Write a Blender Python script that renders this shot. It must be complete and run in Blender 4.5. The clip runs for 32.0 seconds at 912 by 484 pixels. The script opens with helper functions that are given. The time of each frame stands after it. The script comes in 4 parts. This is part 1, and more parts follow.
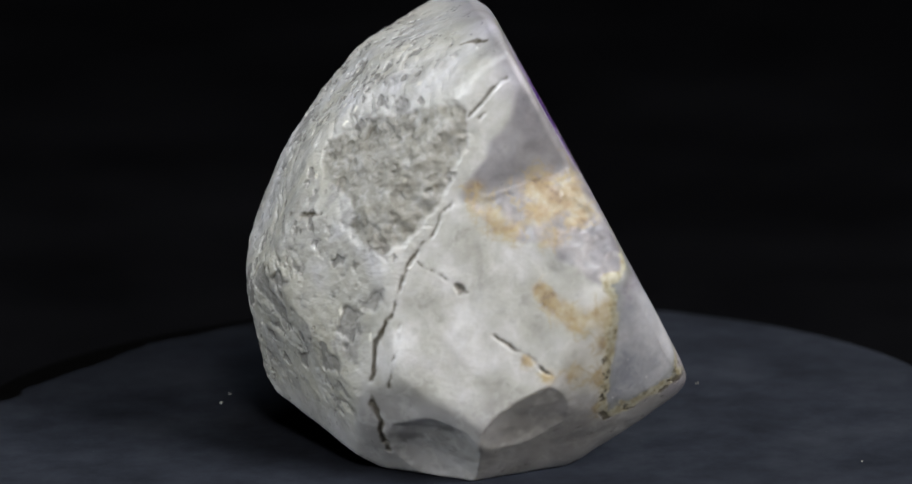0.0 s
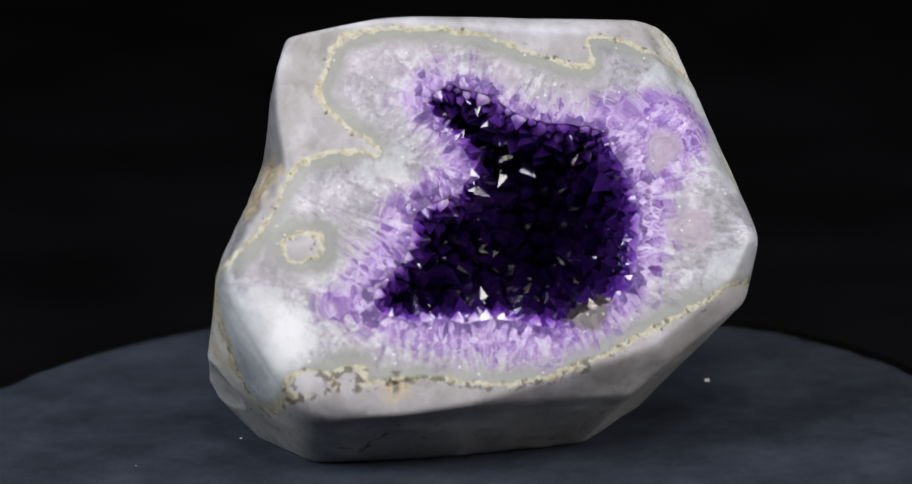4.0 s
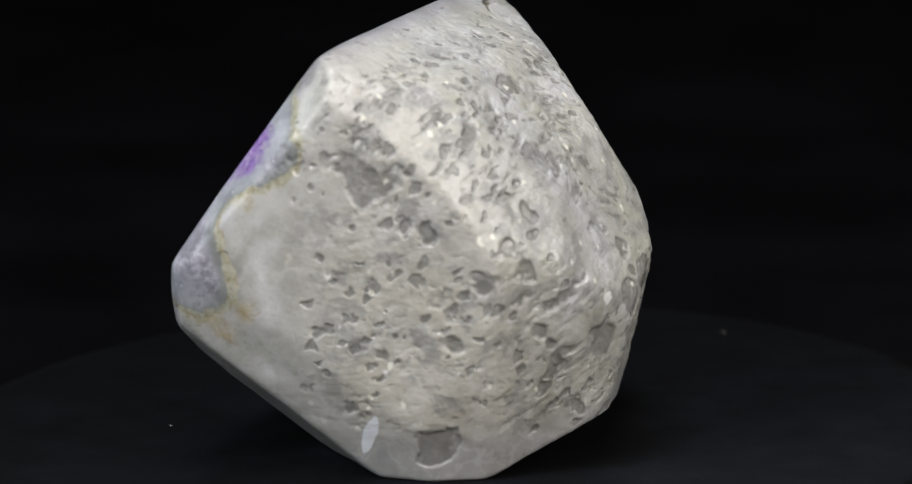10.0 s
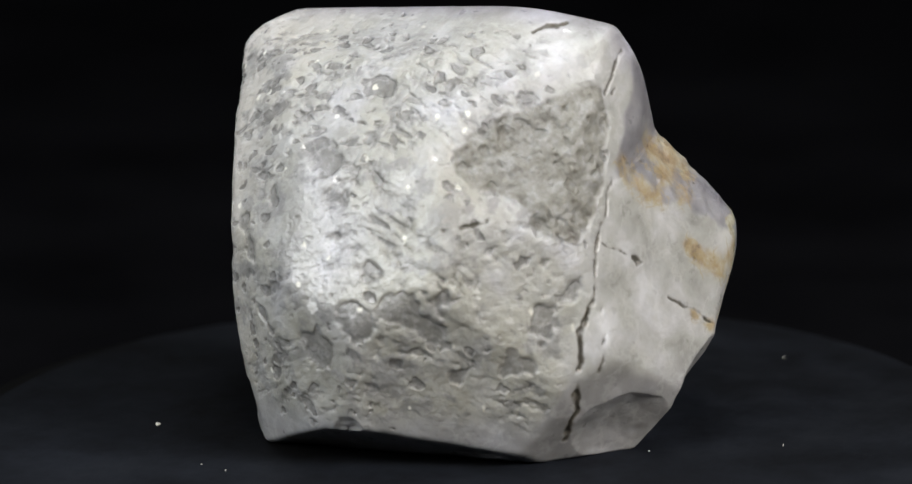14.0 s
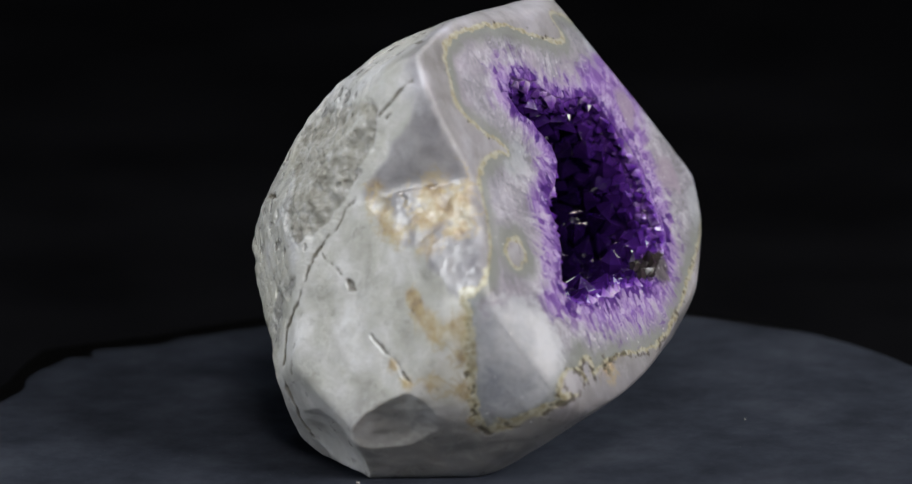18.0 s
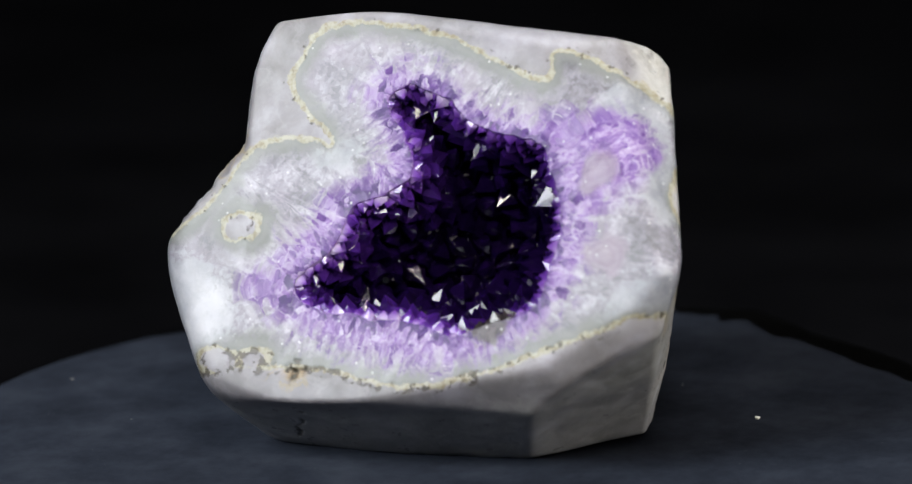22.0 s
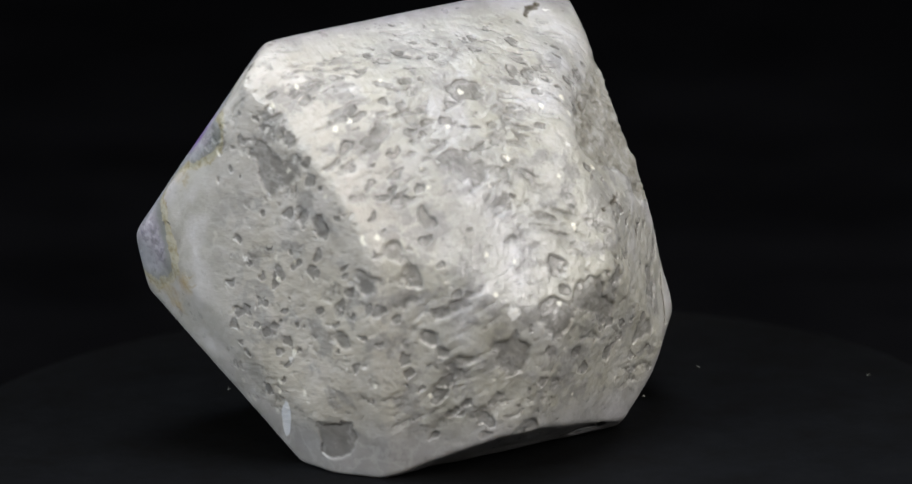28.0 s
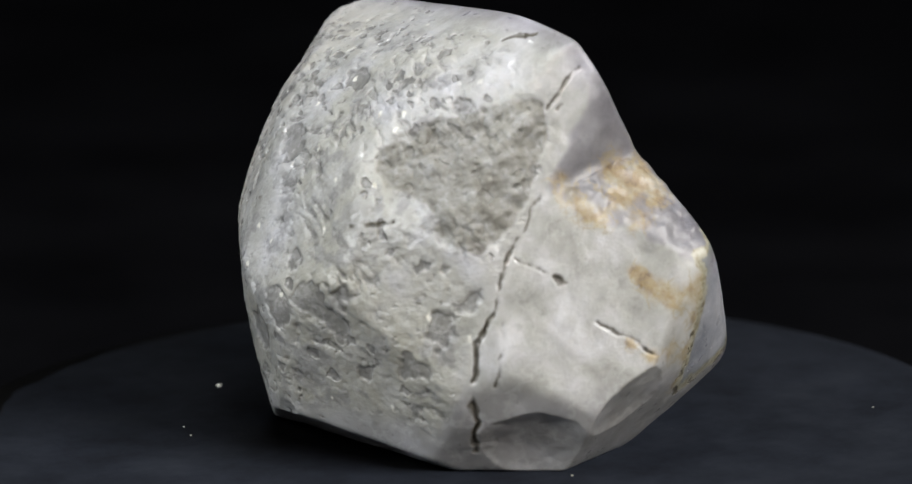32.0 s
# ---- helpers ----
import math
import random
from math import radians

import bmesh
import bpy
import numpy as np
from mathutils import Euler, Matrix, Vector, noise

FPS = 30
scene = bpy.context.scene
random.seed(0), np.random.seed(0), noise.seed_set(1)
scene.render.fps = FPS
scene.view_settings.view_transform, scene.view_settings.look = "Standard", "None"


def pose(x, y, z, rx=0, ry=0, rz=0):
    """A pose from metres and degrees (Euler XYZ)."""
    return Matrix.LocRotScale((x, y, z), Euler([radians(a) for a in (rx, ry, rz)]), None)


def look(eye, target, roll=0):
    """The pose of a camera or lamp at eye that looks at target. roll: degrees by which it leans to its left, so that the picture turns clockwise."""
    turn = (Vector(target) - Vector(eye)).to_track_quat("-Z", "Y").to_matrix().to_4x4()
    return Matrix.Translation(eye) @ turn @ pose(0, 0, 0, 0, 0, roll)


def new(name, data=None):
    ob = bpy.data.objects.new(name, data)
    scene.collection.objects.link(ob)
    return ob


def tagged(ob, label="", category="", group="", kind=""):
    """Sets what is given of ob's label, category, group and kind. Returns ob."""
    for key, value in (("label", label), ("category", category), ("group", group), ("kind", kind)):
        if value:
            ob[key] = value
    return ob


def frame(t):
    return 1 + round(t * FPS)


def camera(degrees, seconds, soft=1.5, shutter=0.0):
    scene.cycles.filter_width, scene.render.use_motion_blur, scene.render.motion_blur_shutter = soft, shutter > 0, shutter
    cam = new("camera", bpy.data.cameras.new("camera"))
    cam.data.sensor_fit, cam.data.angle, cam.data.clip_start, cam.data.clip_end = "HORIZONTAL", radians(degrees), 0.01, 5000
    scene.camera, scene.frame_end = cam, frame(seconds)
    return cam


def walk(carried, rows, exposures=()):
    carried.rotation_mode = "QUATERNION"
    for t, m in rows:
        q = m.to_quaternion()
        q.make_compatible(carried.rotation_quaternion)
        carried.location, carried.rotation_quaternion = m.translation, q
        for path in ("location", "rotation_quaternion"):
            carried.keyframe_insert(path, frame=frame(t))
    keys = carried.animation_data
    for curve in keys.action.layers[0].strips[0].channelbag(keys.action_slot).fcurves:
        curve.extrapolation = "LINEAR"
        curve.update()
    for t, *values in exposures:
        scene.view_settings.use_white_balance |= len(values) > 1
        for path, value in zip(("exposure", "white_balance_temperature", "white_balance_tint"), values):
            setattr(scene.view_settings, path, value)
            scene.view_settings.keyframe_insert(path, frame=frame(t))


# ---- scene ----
import itertools

cam = camera(11.29, 32.0)
# The camera stands still, a metre from the turntable's axis; the turntable does the moving.
EYE = (0.0, -1.0, 0.2776)
AIM = look(EYE, (math.sin(radians(0.0485)) * math.cos(radians(13.214)), -1.0 + math.cos(radians(0.0485)) * math.cos(radians(13.214)), 0.2776 - math.sin(radians(13.214))), -1.302)
walk(cam, [(0, AIM), (32, AIM)])
cam.data.dof.use_dof, cam.data.dof.focus_distance, cam.data.dof.aperture_fstop = True, 1.02, 11.5

TURN = 16.627   # seconds for one turn of the turntable, clockwise from above
SPIN = [(i * 0.25, pose(0, 0, 0, 0, 0, -360 * i * 0.25 / TURN)) for i in range(129)]

# ---- world, lamps ----
world = bpy.data.worlds.new("dark_studio")
scene.world = world
world.use_nodes = True
world.node_tree.nodes["Background"].inputs[0].default_value = (0.0010, 0.0011, 0.0013, 1)
world.node_tree.nodes["Background"].inputs[1].default_value = 1.0


def softbox(name, eye, target, wide, high, power, colour):
    data = bpy.data.lights.new(name, "AREA")
    data.shape, data.size, data.size_y, data.energy, data.color = "RECTANGLE", wide, high, power, colour
    ob = new(name, data)
    ob.matrix_world = look(eye, target)
    return ob


softbox("softbox_left", (-0.74, -0.56, 0.62), (0, 0, 0.04), 0.45, 0.45, 9.8, (0.93, 0.97, 1.0))
softbox("softbox_top", (0.0, -0.02, 1.0), (0, 0, 0.04), 0.5, 0.5, 6.2, (0.95, 0.98, 1.0))
softbox("softbox_front", (0.1, -0.85, 0.8), (0, 0, 0.04), 0.22, 0.22, 4.2, (1.0, 0.90, 0.82))
# fill lamp added on the right to lift the darker facets
softbox("fill_right", (0.74, -0.52, 0.5), (0, 0, 0.04), 0.4, 0.4, 7.7, (1.0, 0.97, 0.93))


# ---- materials ----
def material(name):
    m = bpy.data.materials.new(name)
    m.use_nodes = True
    return m, m.node_tree, m.node_tree.nodes["Principled BSDF"]


def node(tree, kind, values=(), **settings):
    n = tree.nodes.new(kind)
    for key, value in settings.items():
        setattr(n, key, value)
    for key, value in dict(values).items():
        n.inputs[key].default_value = value
    return n


def ramp(tree, source, stops, mode="LINEAR"):
    n = tree.nodes.new("ShaderNodeValToRGB")
    n.color_ramp.interpolation = mode
    while len(n.color_ramp.elements) < len(stops):
        n.color_ramp.elements.new(0.5)
    for e, (at, c) in zip(n.color_ramp.elements, stops):
        e.position = at
        e.color = (c, c, c, 1) if isinstance(c, (int, float)) else (*c, 1)
    tree.links.new(source, n.inputs[0])
    return n.outputs[0]


def mix(tree, factor, a, b, blend="MIX"):
    n = tree.nodes.new("ShaderNodeMix")
    n.data_type, n.blend_type = "RGBA", blend
    for socket, value in ((n.inputs[0], factor), (n.inputs[6], a), (n.inputs[7], b)):
        if isinstance(value, (int, float)):
            socket.default_value = value
        elif isinstance(value, tuple):
            socket.default_value = (*value, 1)
        else:
            tree.links.new(value, socket)
    return n.outputs[2]


def calc(tree, op, a, b=0.0, c=0.0):
    n = tree.nodes.new("ShaderNodeMath")
    n.operation = op
    for socket, value in zip(n.inputs, (a, b, c)):
        if isinstance(value, (int, float)):
            socket.default_value = value
        else:
            tree.links.new(value, socket)
    return n.outputs[0]


def span(tree, value, lo, hi):
    """0 at lo, 1 at hi, smooth between."""
    n = tree.nodes.new("ShaderNodeMapRange")
    n.interpolation_type = "SMOOTHSTEP"
    tree.links.new(value, n.inputs[0])
    n.inputs[1].default_value, n.inputs[2].default_value = lo, hi
    return n.outputs[0]


def attribute(tree, name):
    n = tree.nodes.new("ShaderNodeAttribute")
    n.attribute_name = name
    return n.outputs["Fac"]


def place(tree, stretch=(1, 1, 1), turn=(0, 0, 0)):
    """Object space in millimetres."""
    c = tree.nodes.new("ShaderNodeTexCoord")
    m = tree.nodes.new("ShaderNodeMapping")
    m.inputs["Scale"].default_value = [1000 * s for s in stretch]
    m.inputs["Rotation"].default_value = [radians(a) for a in turn]
    tree.links.new(c.outputs["Object"], m.inputs[0])
    return m.outputs[0]


def grain(tree, where, scale, detail=4.0, rough=0.55, distortion=0.0):
    n = node(tree, "ShaderNodeTexNoise", {"Scale": scale, "Detail": detail, "Roughness": rough, "Distortion": distortion})
    tree.links.new(where, n.inputs["Vector"])
    return n.outputs["Fac"]


def cells(tree, where, scale, feature="F1", output="Distance", random_=1.0):
    n = node(tree, "ShaderNodeTexVoronoi", {"Scale": scale, "Randomness": random_}, feature=feature)
    tree.links.new(where, n.inputs["Vector"])
    return n.outputs[output]


def relief(tree, bsdf, height, strength, distance=0.0005, after=None):
    n = node(tree, "ShaderNodeBump", {"Strength": strength, "Distance": distance})
    tree.links.new(height, n.inputs["Height"])
    if after is not None:
        tree.links.new(after, n.inputs["Normal"])
    tree.links.new(n.outputs[0], bsdf.inputs["Normal"])
    return n.outputs[0]


def warped(tree, at, amount, scale):
    """Places shaken by noise, so that cells and bands lose their regular look."""
    n = node(tree, "ShaderNodeTexNoise", {"Scale": scale, "Detail": 3.0})
    tree.links.new(at, n.inputs["Vector"])
    k = node(tree, "ShaderNodeVectorMath", operation="MULTIPLY_ADD")
    tree.links.new(n.outputs["Color"], k.inputs[0])
    k.inputs[1].default_value = (amount,) * 3
    tree.links.new(at, k.inputs[2])
    return k.outputs[0]


def hollows(tree, at, scale, share, size):
    """Scattered rounded pits: 1 in the middle of such a pit, 0 outside."""
    pick = span(tree, cells(tree, at, scale, "F1", "Color"), share + 0.02, share - 0.02)
    return calc(tree, "MULTIPLY", pick, span(tree, cells(tree, at, scale), size, 0.25 * size))


def facets(tree, at, scale):
    """Crystal grains in the cut face: the random colour of each grain and the same as a grey."""
    n = node(tree, "ShaderNodeTexVoronoi", {"Scale": scale})
    tree.links.new(at, n.inputs["Vector"])
    return n.outputs["Color"], calc(tree, "ADD", n.outputs["Color"], 0.0)


def tilted(tree, colour, strength):
    """A normal that each grain turns its own way, so that grains flash as the stone turns."""
    off = node(tree, "ShaderNodeVectorMath", operation="SUBTRACT")
    tree.links.new(colour, off.inputs[0])
    off.inputs[1].default_value = (0.5, 0.5, 0.5)
    k = node(tree, "ShaderNodeVectorMath", operation="SCALE")
    tree.links.new(off.outputs[0], k.inputs[0])
    tree.links.new(strength, k.inputs["Scale"])
    turn = node(tree, "ShaderNodeVectorTransform", vector_type="VECTOR", convert_from="OBJECT", convert_to="WORLD")
    tree.links.new(k.outputs[0], turn.inputs[0])
    add = node(tree, "ShaderNodeVectorMath", operation="ADD")
    tree.links.new(turn.outputs[0], add.inputs[0])
    tree.links.new(node(tree, "ShaderNodeNewGeometry").outputs["Normal"], add.inputs[1])
    unit = node(tree, "ShaderNodeVectorMath", operation="NORMALIZE")
    tree.links.new(add.outputs[0], unit.inputs[0])
    return unit.outputs[0]


def stone_colours(tree, dented):
    """Rock, rind, agate and lilac quartz, laid out by the growth layers of the stone."""
    agate, cav, violet = attribute(tree, "agate"), attribute(tree, "hollow"), attribute(tree, "violet")
    skin = attribute(tree, "pitted")
    at = place(tree)
    coarse, mid = grain(tree, at, 0.07, 4.0, 0.55), grain(tree, at, 0.28, 4.0, 0.55)
    fine = grain(tree, at, 1.4, 4.0, 0.6)
    wobble = calc(tree, "ADD", calc(tree, "MULTIPLY_ADD", mid, 3.2, -1.6), calc(tree, "MULTIPLY_ADD", fine, 1.2, -0.6))
    edge = calc(tree, "ADD", agate, wobble)
    # rock: smooth milky grey chalcedony with lavender, white and olive clouds, and glassy grey dimples
    cloud = grain(tree, warped(tree, at, 9.0, 0.06), 0.075, 5.0, 0.52)
    rock = ramp(tree, cloud, [(0.32, (0.27, 0.268, 0.255)), (0.46, (0.345, 0.345, 0.335)), (0.57, (0.41, 0.41, 0.415)), (0.70, (0.52, 0.522, 0.56))])
    olive = calc(tree, "MULTIPLY", span(tree, grain(tree, warped(tree, at, 6.0, 0.08), 0.055, 4.0), 0.44, 0.66), calc(tree, "MULTIPLY_ADD", skin, 0.35, 0.4))
    rock = mix(tree, olive, rock, (0.372, 0.366, 0.325))
    up = node(tree, "ShaderNodeSeparateXYZ")
    tree.links.new(at, up.inputs[0])
    side = span(tree, calc(tree, "ADD", up.outputs[1], calc(tree, "MULTIPLY_ADD", coarse, 24.0, -12.0)), -30.0, -44.0)
    rock = mix(tree, calc(tree, "MULTIPLY", side, span(tree, grain(tree, warped(tree, at, 5.0, 0.1), 0.085, 5.0, 0.6), 0.36, 0.60)), rock, (0.39, 0.39, 0.36))
    low = calc(tree, "MULTIPLY", skin, span(tree, calc(tree, "ADD", up.outputs[2], calc(tree, "MULTIPLY_ADD", coarse, 60.0, -30.0)), 62.0, 20.0))
    rock = mix(tree, calc(tree, "MULTIPLY", low, 0.45), rock, (0.34, 0.33, 0.275))
    warm = calc(tree, "MULTIPLY", span(tree, up.outputs[1], 18.0, 40.0), 0.5)
    rock = mix(tree, warm, rock, (0.52, 0.487, 0.437))
    # smooth plates and ground facets: clearer, greyer stone with drifting milky veils
    clear = calc(tree, "SUBTRACT", 1.0, skin)
    veils = ramp(tree, grain(tree, warped(tree, at, 12.0, 0.05), 0.10, 6.0, 0.58), [(0.34, (0.255, 0.255, 0.237)), (0.46, (0.37, 0.37, 0.35)), (0.56, (0.455, 0.453, 0.453)), (0.68, (0.61, 0.61, 0.63))])
    rock = mix(tree, calc(tree, "MULTIPLY", clear, 0.7), rock, veils)
    # facets near the foot: glassier grey, with their underside shade painted in
    foot_shade = calc(tree, "MULTIPLY", clear, span(tree, calc(tree, "ADD", up.outputs[2], calc(tree, "MULTIPLY_ADD", coarse, 8.0, -4.0)), 24.0, 17.0))
    rock = mix(tree, calc(tree, "MULTIPLY", foot_shade, 0.55), rock, ramp(tree, grain(tree, at, 0.09, 5.0), [(0.36, (0.185, 0.18, 0.19)), (0.64, (0.31, 0.305, 0.315))]))
    blotch = calc(tree, "MULTIPLY", skin, span(tree, grain(tree, warped(tree, at, 5.0, 0.16), 0.125, 5.0, 0.62), 0.515, 0.60))
    rock = mix(tree, calc(tree, "MULTIPLY", blotch, 0.62), rock, (0.215, 0.214, 0.214))
    rock = mix(tree, calc(tree, "MULTIPLY", span(tree, fine, 0.42, 0.72), 0.05), rock, (0.26, 0.25, 0.235))
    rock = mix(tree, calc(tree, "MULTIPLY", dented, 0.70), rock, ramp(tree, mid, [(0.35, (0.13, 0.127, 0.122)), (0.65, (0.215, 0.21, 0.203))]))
    # bright reflections on the pitted skin, painted as small pale flecks
    glint_at = warped(tree, place(tree, (1.0, 1.0, 0.8), (12, 12, 0)), 2.2, 0.6)
    glint = calc(tree, "MULTIPLY", span(tree, cells(tree, glint_at, 0.30, "F1", "Color"), 0.27, 0.255), span(tree, cells(tree, glint_at, 0.30), 0.25, 0.14))
    rock = mix(tree, calc(tree, "MULTIPLY", glint, calc(tree, "MULTIPLY", skin, 0.8)), rock, (0.78, 0.77, 0.70))
    vein = span(tree, calc(tree, "ABSOLUTE", calc(tree, "SUBTRACT", grain(tree, warped(tree, at, 4.0, 0.2), 0.11, 5.0, 0.6), 0.5)), 0.05, 0.0)
    rock = mix(tree, calc(tree, "MULTIPLY", vein, 0.22), rock, (0.58, 0.58, 0.57))
    rock = mix(tree, calc(tree, "MULTIPLY", span(tree, calc(tree, "ADD", attribute(tree, "milky"), calc(tree, "MULTIPLY_ADD", coarse, 1.6, -0.8)), 0.2, 1.0), 0.7), rock, (0.60, 0.60, 0.58))
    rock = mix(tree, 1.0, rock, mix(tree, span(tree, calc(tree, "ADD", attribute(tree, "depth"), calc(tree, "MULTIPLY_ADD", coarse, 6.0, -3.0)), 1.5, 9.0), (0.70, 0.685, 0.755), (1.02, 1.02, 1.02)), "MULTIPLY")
    # the glassy grey walls of the notch, their shade painted into the colour too
    rock = mix(tree, calc(tree, "MULTIPLY", span(tree, attribute(tree, "cut"), 0.1, 0.9), 0.85), rock, ramp(tree, grain(tree, at, 0.16, 5.0, 0.6), [(0.35, (0.165, 0.16, 0.18)), (0.65, (0.29, 0.285, 0.305))]))
    # coarse broken patch, brown-grey
    earth = ramp(tree, grain(tree, at, 0.26, 7.0, 0.66), [(0.32, (0.09, 0.08, 0.06)), (0.44, (0.175, 0.168, 0.14)), (0.55, (0.24, 0.236, 0.215)), (0.68, (0.37, 0.37, 0.37))])
    rock = mix(tree, calc(tree, "MULTIPLY", span(tree, calc(tree, "ADD", attribute(tree, "rough"), calc(tree, "MULTIPLY_ADD", grain(tree, at, 0.12, 6.0, 0.6), 1.0, -0.5)), 0.30, 0.66), 0.78), rock, earth)
    # white chips and ochre stains
    rock = mix(tree, span(tree, calc(tree, "ADD", attribute(tree, "chip"), calc(tree, "MULTIPLY_ADD", grain(tree, at, 0.7, 4.0, 0.65), 2.6, -1.3)), 0.78, 1.0), rock, (0.70, 0.70, 0.69))
    rock = mix(tree, span(tree, attribute(tree, "slash"), 0.15, -0.15), rock, (0.70, 0.72, 0.76))
    ochre = ramp(tree, grain(tree, at, 0.22, 6.0, 0.65), [(0.34, (0.15, 0.085, 0.028)), (0.45, (0.33, 0.235, 0.105)), (0.56, (0.42, 0.355, 0.225)), (0.68, (0.50, 0.475, 0.41))])
    stain = calc(tree, "MULTIPLY", attribute(tree, "ochre"), calc(tree, "MULTIPLY_ADD", grain(tree, at, 0.20, 6.0, 0.65), 3.0, -0.7))
    rock = mix(tree, calc(tree, "MULTIPLY", span(tree, stain, 0.12, 0.85), 0.72), rock, ochre)
    thread = span(tree, calc(tree, "ABSOLUTE", calc(tree, "SUBTRACT", grain(tree, warped(tree, at, 3.0, 0.2), 0.14, 3.0), 0.5)), 0.035, 0.008)
    rock = mix(tree, calc(tree, "MULTIPLY", calc(tree, "MULTIPLY", thread, span(tree, attribute(tree, "ochre"), 0.04, 0.25)), 0.4), rock, (0.36, 0.285, 0.14))
    # agate in thin bands, then clear and white quartz grains, lilac towards the hollow
    bands = calc(tree, "SINE", calc(tree, "MULTIPLY", edge, 2.6))
    agate_c = mix(tree, calc(tree, "MULTIPLY_ADD", bands, 0.18, 0.35), (0.235, 0.25, 0.235), (0.32, 0.335, 0.325))
    agate_c = mix(tree, calc(tree, "MULTIPLY", span(tree, coarse, 0.5, 0.7), 0.5), agate_c, (0.40, 0.41, 0.41))
    needles = node(tree, "ShaderNodeTexNoise", {"Scale": 1.0, "Detail": 5.0, "Roughness": 0.62})
    along = node(tree, "ShaderNodeCombineXYZ")
    tree.links.new(calc(tree, "MULTIPLY", attribute(tree, "ray"), 0.55), along.inputs[0])
    tree.links.new(calc(tree, "MULTIPLY", cav, 0.14), along.inputs[1])
    tree.links.new(calc(tree, "MULTIPLY_ADD", attribute(tree, "depth"), 0.5, calc(tree, "MULTIPLY", mid, 2.0)), along.inputs[2])
    tree.links.new(along.outputs[0], needles.inputs["Vector"])
    streak = needles.outputs["Fac"]
    grown = node(tree, "ShaderNodeCombineXYZ")
    tree.links.new(attribute(tree, "ray"), grown.inputs[0])
    tree.links.new(calc(tree, "MULTIPLY", cav, 0.66), grown.inputs[1])
    tree.links.new(calc(tree, "MULTIPLY_ADD", attribute(tree, "depth"), 0.8, calc(tree, "MULTIPLY", coarse, 3.0)), grown.inputs[2])
    chunk_grey = facets(tree, warped(tree, at, 1.8, 0.6), 0.95)[1]
    shaken = warped(tree, grown.outputs[0], 2.6, 0.45)
    big, big_grey = facets(tree, shaken, 0.72)
    tiny_grey = facets(tree, shaken, 1.6)[1]
    seam = span(tree, cells(tree, shaken, 0.72, "DISTANCE_TO_EDGE"), 0.10, 0.02)
    mosaic = calc(tree, "ADD", calc(tree, "MULTIPLY", big_grey, 0.6), calc(tree, "MULTIPLY", tiny_grey, 0.4))
    veil = calc(tree, "ADD", calc(tree, "MULTIPLY", streak, 0.62), calc(tree, "ADD", calc(tree, "MULTIPLY", coarse, 0.26), calc(tree, "MULTIPLY", chunk_grey, 0.12)))
    milk = ramp(tree, veil, [(0.38, (0.22, 0.222, 0.24)), (0.46, (0.31, 0.305, 0.345)), (0.53, (0.42, 0.405, 0.47)), (0.61, (0.60, 0.585, 0.65))])
    milk = mix(tree, calc(tree, "MULTIPLY", span(tree, grain(tree, at, 0.06, 3.0), 0.48, 0.66), 0.42), milk, (0.47, 0.41, 0.51))
    bright = span(tree, calc(tree, "ADD", attribute(tree, "milky"), calc(tree, "MULTIPLY_ADD", veil, 3.2, -1.6)), 0.25, 1.15)
    milk = mix(tree, calc(tree, "MULTIPLY", bright, 0.55), milk, (0.56, 0.58, 0.63))
    inner = mix(tree, span(tree, calc(tree, "ADD", edge, calc(tree, "MULTIPLY_ADD", streak, 7.0, -3.5)), -1.6, -5.5), agate_c, milk)
    inner = mix(tree, calc(tree, "MULTIPLY", calc(tree, "MULTIPLY", bright, span(tree, edge, -0.6, -2.6)), 0.88), inner, mix(tree, calc(tree, "ADD", calc(tree, "MULTIPLY_ADD", grain(tree, warped(tree, at, 5.0, 0.1), 0.075, 5.0, 0.6), 2.8, -0.95), calc(tree, "MULTIPLY_ADD", chunk_grey, 0.16, calc(tree, "MULTIPLY_ADD", fine, 0.3, -0.2))), (0.27, 0.29, 0.33), (0.68, 0.69, 0.73)))
    lilac = ramp(tree, calc(tree, "ADD", calc(tree, "MULTIPLY", streak, 0.55), calc(tree, "MULTIPLY", mosaic, 0.45)), [(0.36, (0.145, 0.052, 0.30)), (0.46, (0.27, 0.14, 0.45)), (0.55, (0.41, 0.28, 0.59)), (0.66, (0.60, 0.50, 0.72))])
    toward = calc(tree, "ADD", violet, calc(tree, "ADD", calc(tree, "MULTIPLY_ADD", streak, 11.0, -5.5), calc(tree, "ADD", wobble, calc(tree, "MULTIPLY_ADD", big_grey, 5.0, -2.5))))
    zone = span(tree, toward, 2.5, -4.5)
    lilac = mix(tree, calc(tree, "MULTIPLY", seam, span(tree, grain(tree, at, 0.25, 3.0), 0.44, 0.66)), lilac, (0.58, 0.49, 0.70))
    inner = mix(tree, calc(tree, "MULTIPLY", zone, 0.95), inner, lilac)
    rosy = span(tree, calc(tree, "ADD", attribute(tree, "rosy"), calc(tree, "MULTIPLY_ADD", mid, 0.8, -0.4)), 0.40, 0.75)
    rings = calc(tree, "SINE", calc(tree, "MULTIPLY", attribute(tree, "rosy"), 34.0))
